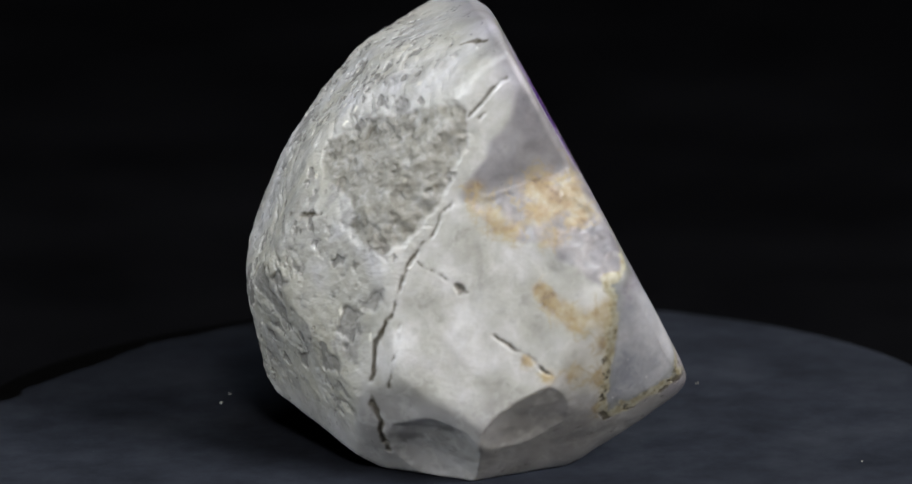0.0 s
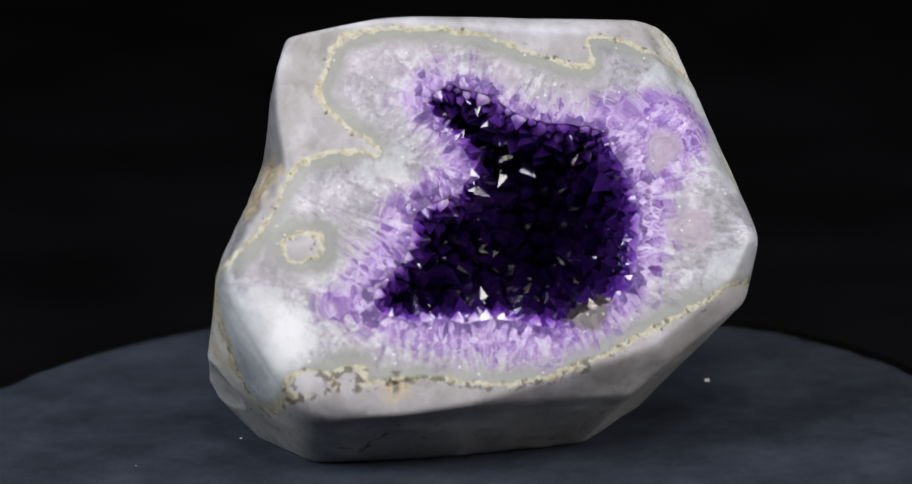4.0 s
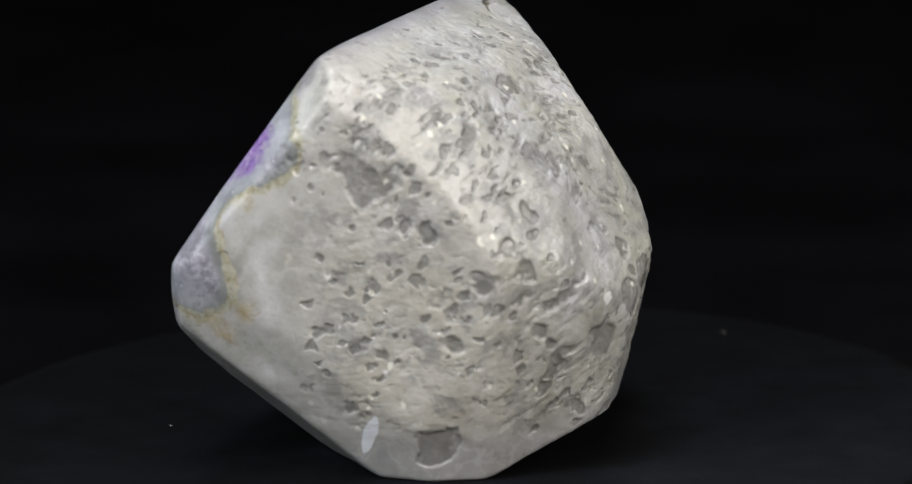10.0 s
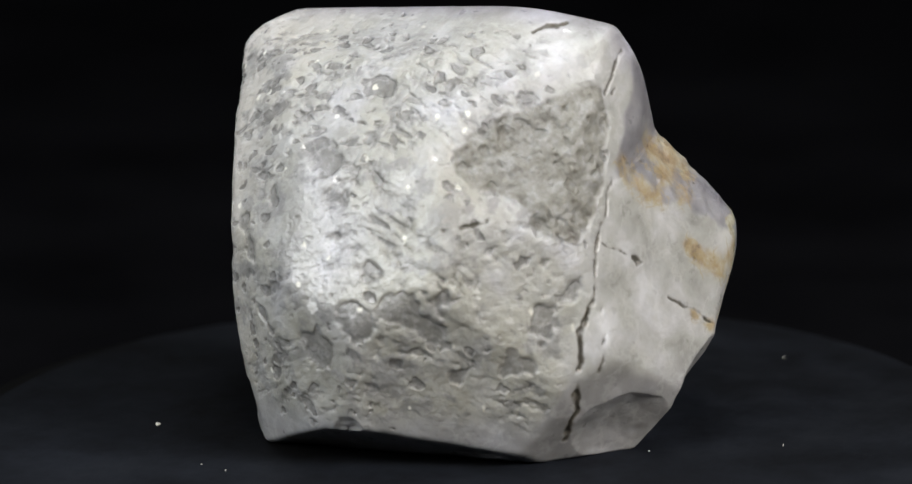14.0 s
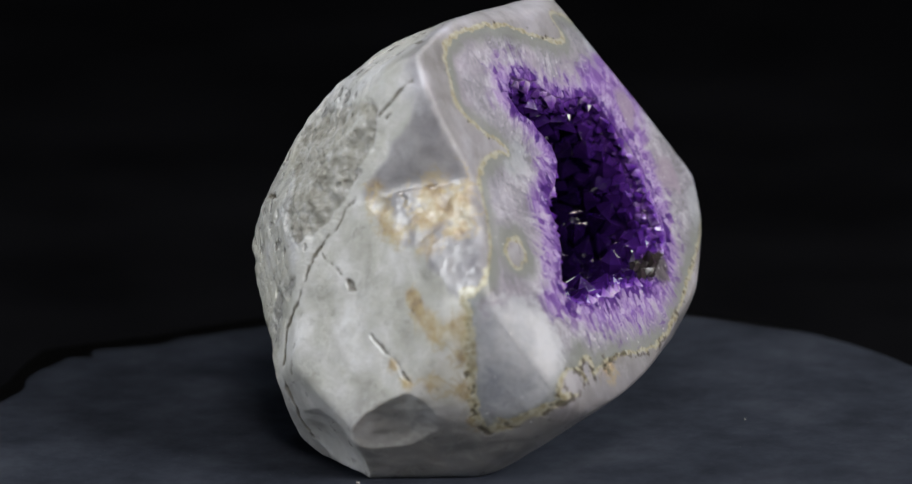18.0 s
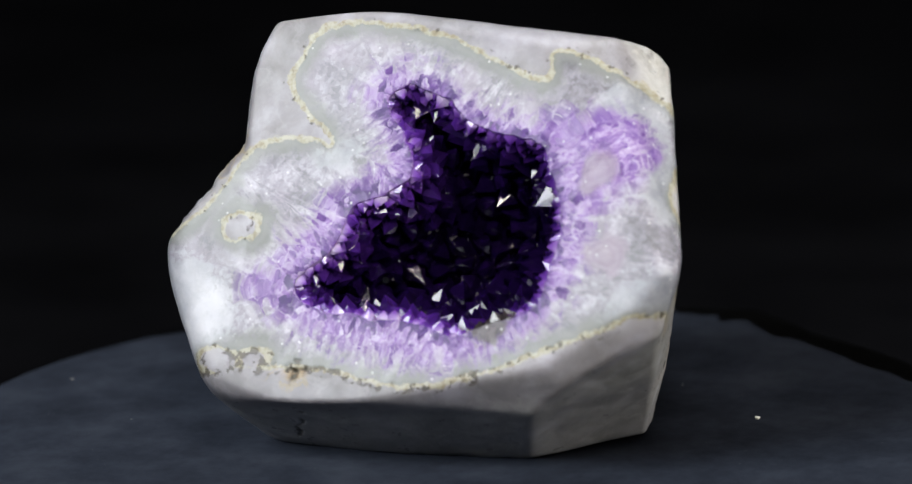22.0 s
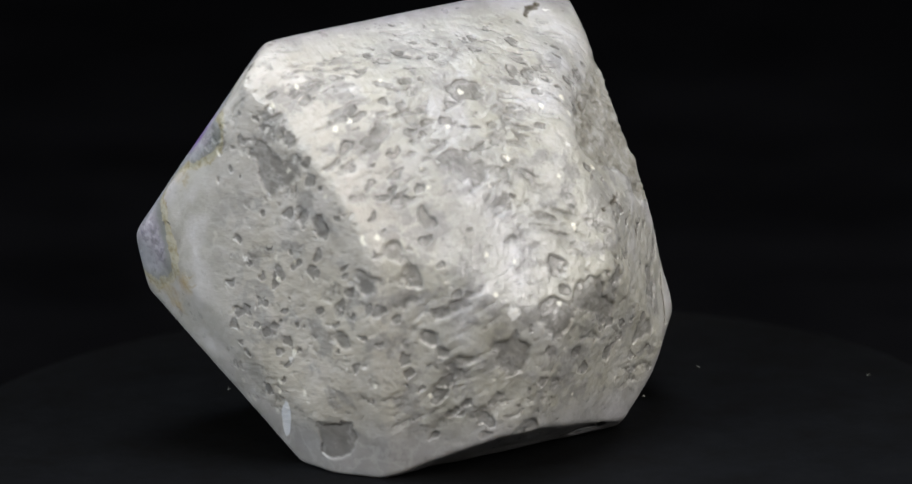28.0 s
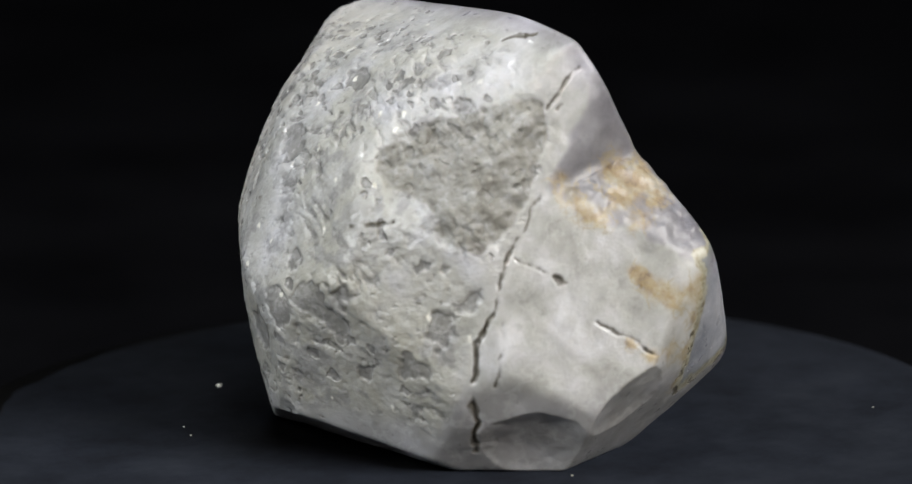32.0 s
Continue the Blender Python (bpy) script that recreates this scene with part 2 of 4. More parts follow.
    inner = mix(tree, calc(tree, "MULTIPLY", rosy, 0.8), inner, mix(tree, calc(tree, "MULTIPLY_ADD", rings, 0.12, calc(tree, "MULTIPLY", mid, 0.9)), (0.29, 0.22, 0.31), (0.47, 0.42, 0.49)))
    deep = ramp(tree, calc(tree, "ADD", calc(tree, "MULTIPLY", streak, 0.5), calc(tree, "MULTIPLY", mosaic, 0.5)), [(0.38, (0.06, 0.014, 0.17)), (0.62, (0.21, 0.082, 0.41))])
    inner = mix(tree, span(tree, calc(tree, "ADD", cav, calc(tree, "ADD", calc(tree, "MULTIPLY_ADD", streak, 5.0, -2.5), calc(tree, "MULTIPLY_ADD", big_grey, 5.0, -2.5))), 3.4, 0.2), inner, deep)
    inner = mix(tree, span(tree, calc(tree, "ADD", attribute(tree, "bloom"), calc(tree, "MULTIPLY_ADD", streak, 1.6, -0.8)), 0.40, 1.0), inner, mix(tree, calc(tree, "ADD", mosaic, 0.0), (0.14, 0.05, 0.32), (0.46, 0.33, 0.62)))
    inner = mix(tree, span(tree, calc(tree, "ADD", attribute(tree, "smoke"), calc(tree, "MULTIPLY_ADD", mosaic, 1.2, -0.6)), 0.55, 1.3), inner, mix(tree, big_grey, (0.06, 0.05, 0.055), (0.20, 0.18, 0.20)))
    # sparkle of the quartz, put into the colour as scattered white dots
    sparkles = calc(tree, "MULTIPLY", span(tree, cells(tree, at, 0.5, "F1", "Color"), 0.37, 0.36), span(tree, cells(tree, at, 0.5), 0.17, 0.10))
    inner = mix(tree, calc(tree, "MULTIPLY", sparkles, 0.7), inner, (0.80, 0.80, 0.82))
    inner = mix(tree, 1.0, inner, (0.82, 0.82, 0.83), "MULTIPLY")
    inside = span(tree, edge, 0.3, -0.3)
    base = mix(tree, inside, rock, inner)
    # the rind: a cream line with rusty pits
    thick = calc(tree, "ADD", calc(tree, "MULTIPLY_ADD", grain(tree, at, 0.12, 3.0), 1.7, -0.70), calc(tree, "MULTIPLY", span(tree, attribute(tree, "depth"), 2.0, 7.0), calc(tree, "MULTIPLY_ADD", grain(tree, at, 0.2, 4.0), 3.0, -1.0)))
    line = span(tree, calc(tree, "SUBTRACT", calc(tree, "ABSOLUTE", calc(tree, "ADD", edge, 0.4)), thick), 0.62, 0.15)
    yellow = ramp(tree, grain(tree, at, 0.7, 3.0), [(0.34, (0.29, 0.24, 0.125)), (0.46, (0.42, 0.385, 0.26)), (0.62, (0.52, 0.50, 0.40))])
    base = mix(tree, calc(tree, "MULTIPLY", line, 0.68), base, yellow)
    crack = calc(tree, "ADD", attribute(tree, "crack"), calc(tree, "MULTIPLY", wobble, 0.22))
    base = mix(tree, calc(tree, "MULTIPLY", span(tree, crack, 0.55, 0.0), calc(tree, "MULTIPLY_ADD", mid, 1.0, 0.40)), base, (0.085, 0.075, 0.055))
    holes = calc(tree, "MULTIPLY", span(tree, calc(tree, "ABSOLUTE", edge), 1.4, 0.6), span(tree, calc(tree, "ADD", grain(tree, at, 0.45, 3.0), calc(tree, "MULTIPLY", span(tree, up.outputs[2], 40.0, 24.0), 0.11)), 0.62, 0.68))
    base = mix(tree, calc(tree, "MULTIPLY", holes, 0.8), base, (0.06, 0.05, 0.035))
    return base, at, fine, mid, holes, tilted(tree, big, calc(tree, "MULTIPLY", inside, calc(tree, "MULTIPLY_ADD", zone, 0.24, 0.05)))


def stone_material(name, gloss, bumps, coat):
    m, t, b = material(name)
    at = place(t)
    # glassy scars and bowls of the shell, and fine pores between them
    skin = attribute(t, "pitted")
    slant = warped(t, warped(t, place(t, (0.8, 0.8, 1.25), (22, -22, 0)), 2.2, 0.25), 0.7, 1.0)
    trains = calc(t, "MULTIPLY", skin, span(t, grain(t, place(t, (1, 1, 1.6), (20, -20, 0)), 0.075, 4.0), 0.41, 0.53))
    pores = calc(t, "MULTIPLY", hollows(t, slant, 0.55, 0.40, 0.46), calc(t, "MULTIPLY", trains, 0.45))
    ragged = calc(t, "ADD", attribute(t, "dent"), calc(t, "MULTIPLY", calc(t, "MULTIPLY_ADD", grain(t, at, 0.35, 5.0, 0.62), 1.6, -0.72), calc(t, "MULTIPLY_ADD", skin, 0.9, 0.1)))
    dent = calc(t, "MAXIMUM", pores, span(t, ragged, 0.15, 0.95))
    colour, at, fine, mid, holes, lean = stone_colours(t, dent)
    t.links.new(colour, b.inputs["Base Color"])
    rough = calc(t, "ADD", calc(t, "MULTIPLY_ADD", mid, 0.35, gloss - 0.17), calc(t, "SUBTRACT", calc(t, "MULTIPLY", attribute(t, "rough"), 0.4), calc(t, "MULTIPLY", dent, 0.10)))
    t.links.new(rough, b.inputs["Roughness"])
    b.inputs["Specular IOR Level"].default_value = 0.48
    b.inputs["Subsurface Weight"].default_value = 0.8
    b.inputs["Subsurface Radius"].default_value = (1.0, 0.95, 0.88)
    b.inputs["Subsurface Scale"].default_value = 0.003
    marks = grain(t, place(t, (0.22, 1.3, 1.3), (25, 0, 60)), 0.7, 2.0)
    up = node(t, "ShaderNodeSeparateXYZ")
    t.links.new(at, up.inputs[0])
    saw = calc(t, "MULTIPLY", grain(t, place(t, (0.25, 2.0, 1.0), (0, 0, 35)), 0.55, 2.0), span(t, up.outputs[2], 62.0, 80.0))
    marks = calc(t, "ADD", marks, calc(t, "MULTIPLY", saw, 0.5))
    height = calc(t, "ADD", calc(t, "MULTIPLY", fine, 0.12), calc(t, "MULTIPLY", marks, calc(t, "MULTIPLY_ADD", skin, 0.50, 0.05)))
    height = calc(t, "SUBTRACT", height, calc(t, "ADD", calc(t, "MULTIPLY", dent, 0.75), calc(t, "MULTIPLY", holes, 0.8)))
    first = relief(t, b, height, bumps, 0.0009, lean)
    last = relief(t, b, grain(t, at, 4.0, 2.0), 0.10, 0.0002, first)
    # polished and waxed
    b.inputs["Coat Weight"].default_value = coat
    b.inputs["Coat Roughness"].default_value = 0.12
    t.links.new(last, b.inputs["Coat Normal"])
    return m


def amethyst_material():
    m, t, b = material("amethyst")
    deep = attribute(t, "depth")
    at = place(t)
    # pale at the rim; the darkness deep in the hollow is painted into the colour
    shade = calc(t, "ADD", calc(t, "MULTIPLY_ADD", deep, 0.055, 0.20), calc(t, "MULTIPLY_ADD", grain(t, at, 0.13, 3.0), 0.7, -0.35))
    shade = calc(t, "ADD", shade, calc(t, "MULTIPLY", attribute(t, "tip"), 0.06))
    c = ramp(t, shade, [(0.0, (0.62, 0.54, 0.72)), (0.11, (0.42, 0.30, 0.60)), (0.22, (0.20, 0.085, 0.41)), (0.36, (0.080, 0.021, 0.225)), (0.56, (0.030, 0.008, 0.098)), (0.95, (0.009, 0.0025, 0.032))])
    c = mix(t, span(t, calc(t, "ADD", attribute(t, "smoke"), calc(t, "MULTIPLY_ADD", grain(t, at, 0.4, 3.0), 0.8, -0.4)), 0.35, 0.8), c, (0.035, 0.028, 0.03))
    t.links.new(c, b.inputs["Base Color"])
    b.inputs["Roughness"].default_value = 0.06
    b.inputs["IOR"].default_value = 1.55
    b.inputs["Transmission Weight"].default_value = 0.12
    b.inputs["Subsurface Weight"].default_value = 0.15
    b.inputs["Subsurface Radius"].default_value = (0.6, 0.25, 1.0)
    b.inputs["Subsurface Scale"].default_value = 0.002
    relief(t, b, grain(t, at, 1.2, 3.0), 0.10, 0.0003)
    return m


def nap_material():
    """Dark blue-grey velvet with its nap brushed one way: it gleams when the nap leans towards the lamps."""
    m, t, b = material("slate_velvet")
    at = place(t)
    c = ramp(t, grain(t, at, 0.035, 9.0, 0.7), [(0.32, (0.025, 0.030, 0.044)), (0.5, (0.043, 0.052, 0.075)), (0.7, (0.068, 0.080, 0.108))])
    lint = span(t, cells(t, at, 0.22), 0.05, 0.02)
    t.links.new(mix(t, calc(t, "MULTIPLY", lint, 0.35), c, (0.22, 0.22, 0.22)), b.inputs["Base Color"])
    b.inputs["Roughness"].default_value = 0.85
    b.inputs["Specular IOR Level"].default_value = 0.08
    lean = node(t, "ShaderNodeCombineXYZ", {"X": 0.93 * math.cos(radians(-20)), "Y": 0.93 * math.sin(radians(-20)), "Z": 0.03})
    wave = node(t, "ShaderNodeTexNoise", {"Scale": 0.05, "Detail": 5.0})
    t.links.new(at, wave.inputs["Vector"])
    off = node(t, "ShaderNodeVectorMath", operation="SUBTRACT")
    t.links.new(wave.outputs["Color"], off.inputs[0])
    off.inputs[1].default_value = (0.5, 0.5, 0.5)
    both = node(t, "ShaderNodeVectorMath", operation="MULTIPLY_ADD")
    t.links.new(off.outputs[0], both.inputs[0])
    both.inputs[1].default_value = (0.6, 0.6, 0.0)
    t.links.new(lean.outputs[0], both.inputs[2])
    turn = node(t, "ShaderNodeVectorTransform", vector_type="NORMAL", convert_from="OBJECT", convert_to="WORLD")
    t.links.new(both.outputs[0], turn.inputs[0])
    t.links.new(turn.outputs[0], b.inputs["Normal"])
    return m


def cloth_material(name, tone, scale):
    m, t, b = material(name)
    at = place(t)
    c = ramp(t, grain(t, at, scale, 8.0, 0.65), [(0.3, tuple(0.6 * v for v in tone)), (0.7, tuple(1.5 * v for v in tone))])
    t.links.new(c, b.inputs["Base Color"])
    b.inputs["Roughness"].default_value = 0.9
    b.inputs["Specular IOR Level"].default_value = 0.0
    relief(t, b, grain(t, at, 2.0, 4.0), 0.4, 0.0004)
    return m


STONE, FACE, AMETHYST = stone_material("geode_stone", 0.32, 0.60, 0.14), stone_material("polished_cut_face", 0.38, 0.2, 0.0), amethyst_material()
SLATE = nap_material()
CLOTH = cloth_material("black_cloth", (0.0028, 0.0028, 0.0033), 0.01)
CRUMB = cloth_material("pale_stone", (0.55, 0.55, 0.5), 0.5)


def mesh_of(name, verts, faces, mat, smooth=True):
    me = bpy.data.meshes.new(name)
    me.from_pydata(np.asarray(verts, float).tolist(), [], faces.tolist() if isinstance(faces, np.ndarray) else faces)
    me.materials.append(mat)
    if smooth:
        me.polygons.foreach_set("use_smooth", [True] * len(me.polygons))
    me.update()
    return me


def part(name, me, parent, label="", kind=""):
    ob = new(name, me)
    ob.parent = parent
    return tagged(ob, label, kind=kind)


# ---- turntable and backdrop ----
def turntable():
    hub = tagged(new("turntable"), "round dark slate-grey velvet turntable top", "turntable")
    bm = bmesh.new()
    ring, rows = 200, []
    for r, z in ((0.0, 0.0), (0.03, 0.0), (0.06, 0.0), (0.09, 0.0), (0.112, 0.0), (0.1165, -0.0004), (0.118, -0.002), (0.1175, -0.010), (0.112, -0.012)):
        if r == 0:
            rows.append([bm.verts.new((0, 0, z))])
            continue
        row = []
        for i in range(ring):
            a = 2 * math.pi * i / ring
            # the velvet overlaps the rim unevenly, with one corner sticking out
            off = abs((math.degrees(a) - 171 + 180) % 360 - 180)
            k = r * (1 + (0.010 * noise.noise((1.5 * math.cos(a), 1.5 * math.sin(a), 3)) + 0.095 * max(0, 1 - off / 13) if r > 0.1 else 0))
            row.append(bm.verts.new((k * math.cos(a), k * math.sin(a), z)))
        rows.append(row)
    for i in range(ring):
        bm.faces.new((rows[0][0], rows[1][i], rows[1][(i + 1) % ring]))
        for p, q in zip(rows[1:], rows[2:]):
            bm.faces.new((p[i], q[i], q[(i + 1) % ring], p[(i + 1) % ring]))
    me = bpy.data.meshes.new("velvet_top")
    bm.to_mesh(me)
    bm.free()
    me.materials.append(SLATE)
    me.polygons.foreach_set("use_smooth", [True] * len(me.polygons))
    part("velvet_top", me, hub)
    bm = bmesh.new()
    bmesh.ops.create_cone(bm, cap_ends=True, segments=64, radius1=0.09, radius2=0.085, depth=0.02)
    bmesh.ops.translate(bm, verts=bm.verts, vec=(0, 0, -0.022))
    me = bpy.data.meshes.new("base")
    bm.to_mesh(me)
    bm.free()
    me.materials.append(CLOTH)
    part("base", me, hub)
    return hub


def backdrop():
    """Black cloth that lies under the turntable and rises behind it, with soft folds."""
    n, verts, faces = 160, [], []
    profile = [(-1.8, -0.032), (0.9, -0.032), (1.2, -0.035), (1.45, -0.02), (1.55, 0.05), (1.6, 0.2), (1.6, 0.6), (1.6, 1.4)]
    ys = np.linspace(0, 1, 90)
    py, pz = [np.interp(ys * (len(profile) - 1), range(len(profile)), [p[k] for p in profile]) for k in (0, 1)]
    for j in range(90):
        for i in range(n):
            x = -2.0 + 4.0 * i / (n - 1)
            rise = min(max((pz[j] + 0.03) / 0.12, 0), 1)
            fold = 0.06 * noise.noise((5.0 * x + 6.0 * pz[j], 5.0 * pz[j] - 2.0 * x, 1.0))
            # one long fold runs slantwise down the cloth
            fold -= 0.06 * math.exp(-((pz[j] - 0.165 + 0.32 * (x + 0.18)) / 0.012) ** 2) * math.exp(-((x + 0.2) / 0.10) ** 2)
            verts.append((x, py[j] + rise * fold, pz[j] - 0.003 * (1 - rise) * (1 + noise.noise((3 * x, 3 * py[j], 0)))))
    for j in range(89):
        for i in range(n - 1):
            a = j * n + i
            faces.append((a, a + 1, a + n + 1, a + n))
    return tagged(new("backdrop", mesh_of("backdrop", verts, faces, CLOTH)), "black cloth studio backdrop with faint soft folds", "backdrop", kind="structure")


# ---- the geode: a stone cut into facets, with a hollow lined with crystals ----
# Facets as azimuth and elevation of their outward direction in degrees and distance from the foot of the axis in mm.
UPPER = [(175.7, 67.3, 85.4), (15.7, 67, 90.4), (-155.6, 60.2, 82.3), (-175.2, 42.7, 69.4), (20.9, 35.9, 68.8), (151, 35.6, 73.9), (66.2, 34.2, 84.7), (-135.7, 30.1, 62.5), (4.1, 26.6, 51.1), (161.9, 24.7, 62.4), (-170.6, 22.8, 56.4)]
SIDES = [(-101.8, 14.5, 54.8), (-131.6, 7.3, 47.3), (117.7, -0.3, 47.4), (155.8, -3.4, 44.6), (49.7, -6.1, 61.6), (175.2, -10.1, 39.4), (28.9, -11.4, 48.7), (131.8, -12.5, 42.1), (159.4, -12.9, 38.7)]
LOWER = [(-151.4, -15.2, 32.4), (-60.5, -15.6, 49.7), (105.7, -16.1, 41.3), (-120, -18.5, 38), (16.8, -25.1, 34.2), (-121.6, -32.6, 30.5), (-62.9, -38.9, 32), (61.6, -47.1, 21.7), (13.6, -52.2, 14.3), (1.8, -55.5, 14), (-167.4, -60.1, 11.5), (0, -90, 0)]
FACETS = UPPER + SIDES + LOWER
FRONT = (5.96, 26.7, 50.4)
NOTCH_WALL, NOTCH_LEDGE = (-74.6, 0.0, 42.4), (-86.0, 39.4, 72.4)
# Outlines on the cut face, mm across and up the face: the hollow, the lilac zone round it and the rind.
HOLLOW = [(-8.5, 63.2), (-2.5, 65.6), (5, 63.3), (11.5, 58), (18, 55), (28.5, 54.4), (31.7, 48.8), (36.8, 39.8), (35.6, 30.8), (34.4, 20.3), (29.5, 15.8), (20.3, 12.5), (14, 9.8), (5, 13.2), (-8, 13.2), (-21, 14.7), (-25, 19.2), (-19, 25.2), (-14.4, 30.4), (-11.9, 38.6), (-2.6, 41.2), (1.4, 47), (-2, 53), (-6, 57.9)]
VIOLET = [(-13.5, 68), (-8, 71), (1.2, 70.6), (14.4, 62), (27, 60), (39.6, 62.5), (53, 62), (57, 54), (51, 44), (44, 37), (43, 26.5), (38, 15), (24.6, 7), (17, 2.2), (1.6, 3), (-15, 6), (-33, 13.5), (-37, 20), (-29, 26), (-23.5, 33.6), (-19, 41), (-8.5, 47), (-7.5, 54), (-17, 62)]
RIND = [(-26, 78.8), (-13.8, 80.2), (3, 78), (13, 74), (27.6, 67.2), (29.4, 69.9), (28.2, 75.1), (34.8, 74.9), (45, 71), (56, 66), (68, 60), (70, 40), (68, 18), (59.3, 19), (45.7, 12.2), (32.5, 6.4), (18, 0.3), (4.6, -2.3), (-7.2, -0.1), (-17.4, 1.1), (-30, 0.5), (-41, -1), (-50, -2), (-66, 10), (-64, 27), (-53, 29.8), (-44, 39), (-40.8, 46), (-36, 51.5), (-22.8, 53.4), (-19, 50.8), (-21, 53.8), (-28.4, 59.6), (-32.4, 65), (-29, 72)]
# Cracks, veins and stains of the shell, as lines and spots in mm.
CRACKS = [([(-34.8, -20.6, 54.8), (-27.7, -27.9, 56.3)], 0.55), ([(4.1, -37.7, 78.6), (8.0, -37.4, 83.4), (11.9, -37.2, 87.2)], 0.35), ([(6.5, -38.0, 78.6), (9.5, -37.8, 82.0)], 0.3), ([(3.1, -20.5, 91.5), (5.6, -22.5, 92.6), (8.1, -25.8, 93.0)], 0.7), ([(45.8, -15.3, 25.1), (46.8, -15.5, 22.8), (47.7, -15.3, 20.5)], 0.45), ([(46.6, -17.6, 23.4), (46.4, -13.4, 23.3)], 0.35), ([(44.4, -15, 13.7), (38, -19, 9), (31.4, -23.2, 4.1)], 0.5)]
# The long crack between skin and plate, its side cracks, and those on the plate.
PLATE_CRACKS = [([(0.3, -41.5, 61.8), (-4.5, -42.4, 55.0), (-8.4, -42.8, 50.4)], 0.3), ([(-8.4, -42.8, 50.4), (-11.2, -43.7, 44.6), (-12.3, -44.3, 39.9), (-13.5, -44.6, 36.4)], 0.55), ([(-13.5, -44.6, 36.4), (-16.4, -43.5, 32.6), (-17.5, -43.8, 25.3), (-18.0, -42.5, 17.5), (-16.3, -40.7, 11.2), (-15.0, -37.5, 5.8)], 0.75), ([(-11.9, -45.4, 35.8), (-13.3, -46.9, 28.2), (-14.3, -46.4, 21.9)], 0.3), ([(-7.3, -43.4, 49.0), (-1.2, -45.7, 45.5)], 0.18), ([(0.9, -46.2, 44.6), (2.2, -46.9, 42.8)], 0.9), ([(9.1, -50.8, 33.5), (15.3, -52.9, 29.8)], 0.4), ([(15.3, -52.9, 29.8), (19.7, -54.7, 26.4), (25.3, -52.6, 25.1)], 0.65)]
# Stains: on the ledge of the notch, on the plate, along the rind.
LEDGE_STAINS = [(5.1, -42.2, 62.8, 2.6), (8.3, -44.0, 58.6, 2.2), (10.4, -45.0, 56.2, 2.0), (16.7, -41.0, 62.9, 3.0), (22.5, -38.0, 65.6, 3.4), (25.3, -41.4, 61.1, 3.4), (18.3, -43.7, 58.4, 2.6), (21.1, -46.9, 54.0, 2.2), (27, -44, 58, 2.6), (13, -46, 55, 1.8)]
PLATE_STAINS = [(18.8, -50.1, 43.7, 1.8), (23.1, -52.4, 39.0, 2.4), (20.5, -51, 41.5, 1.6), (26, -53, 36.5, 2.2), (30.4, -53.2, 37.9, 2.4), (33.0, -52.8, 40.7, 2.2), (37.5, -50.7, 43.6, 2.0), (15.3, -53.2, 29.0, 1.2), (19.7, -54.7, 25.8, 1.6), (25.1, -53.0, 25.6, 2.2)]
RIND_STAINS = [(31.2, -52.1, 32.0, 1.8), (30.5, -49.8, 24.0, 2.4), (31.1, -45.6, 16.5, 2.2), (39.6, -42.8, 19.5, 2.2), (46.1, -40.2, 22.8, 2.0), (46.8, -15.5, 22.8, 2.6), (44, -22, 22, 2.6), (42, -32, 21, 2.6), (26, 61, 46, 2.4), (20, 60.5, 36.2, 2.4), (20, 56.2, 60.8, 1.8), (11.9, 58.2, 62, 1.8), (6, 56, 69, 1.5), (12, 58.5, 38, 2.2), (16.4, 59, 32.7, 2.2), (22, 62, 40, 2.0), (17.5, 61, 49, 2.0), (19, 60.5, 54, 1.6)]
# The broken patch, mm along its facet and up.
ROUGH = [(-9.3, 69.5), (-5.1, 72.6), (6.8, 77.6), (15.9, 79.9), (25.8, 82.1), (27.4, 75.6), (25.5, 64.2), (21.9, 56.2), (19, 52.7), (15, 49.3), (6.7, 52.3), (5.1, 59), (-0.6, 61.9), (-7.1, 63.5)]
SLASH = [(-11.9, 45, 15.1), (-9.8, 44.6, 10), (-7.2, 43.4, 5.5)]
SMOKE = [(38.6, 25.7, 33.4, 3.4), (36.5, 29.0, 35, 2.6), (34, 27, 33, 4)]
ROSY = [(20.6, 45.6, 66.1, 5.2), (28.4, 50.2, 50.2, 5.6)]
CHIPS = [(-11.4, 45.2, 13.5, 0.6), (-11.6, 48.0, 74.8, 1.9), (-18.2, 44.3, 69.8, 1.4), (-4.9, 51.6, 45.7, 1.5), (-4.4, 52.3, 67.9, 1), (-10.3, 49.1, 59.2, 0.9), (-15.0, 45.6, 24.9, 1.1), (-29.0, 37.8, 24.7, 1.2), (-6.8, 50.3, 35.3, 0.9), (-26.0, 40.2, 34.2, 0.9), (-45.9, 6.1, 37.0, 1.3), (-39.8, 27.3, 45.7, 0.9), (-35.6, 6.2, 63.4, 1.4), (-45.9, 6.6, 37.7, 1.6), (-28.6, -14.8, 68.9, 1.4), (6.2, -27.0, 92.2, 1.1), (-32.0, 17.0, 68.8, 0.8), (-23.2, 27.8, 78.3, 0.8)]
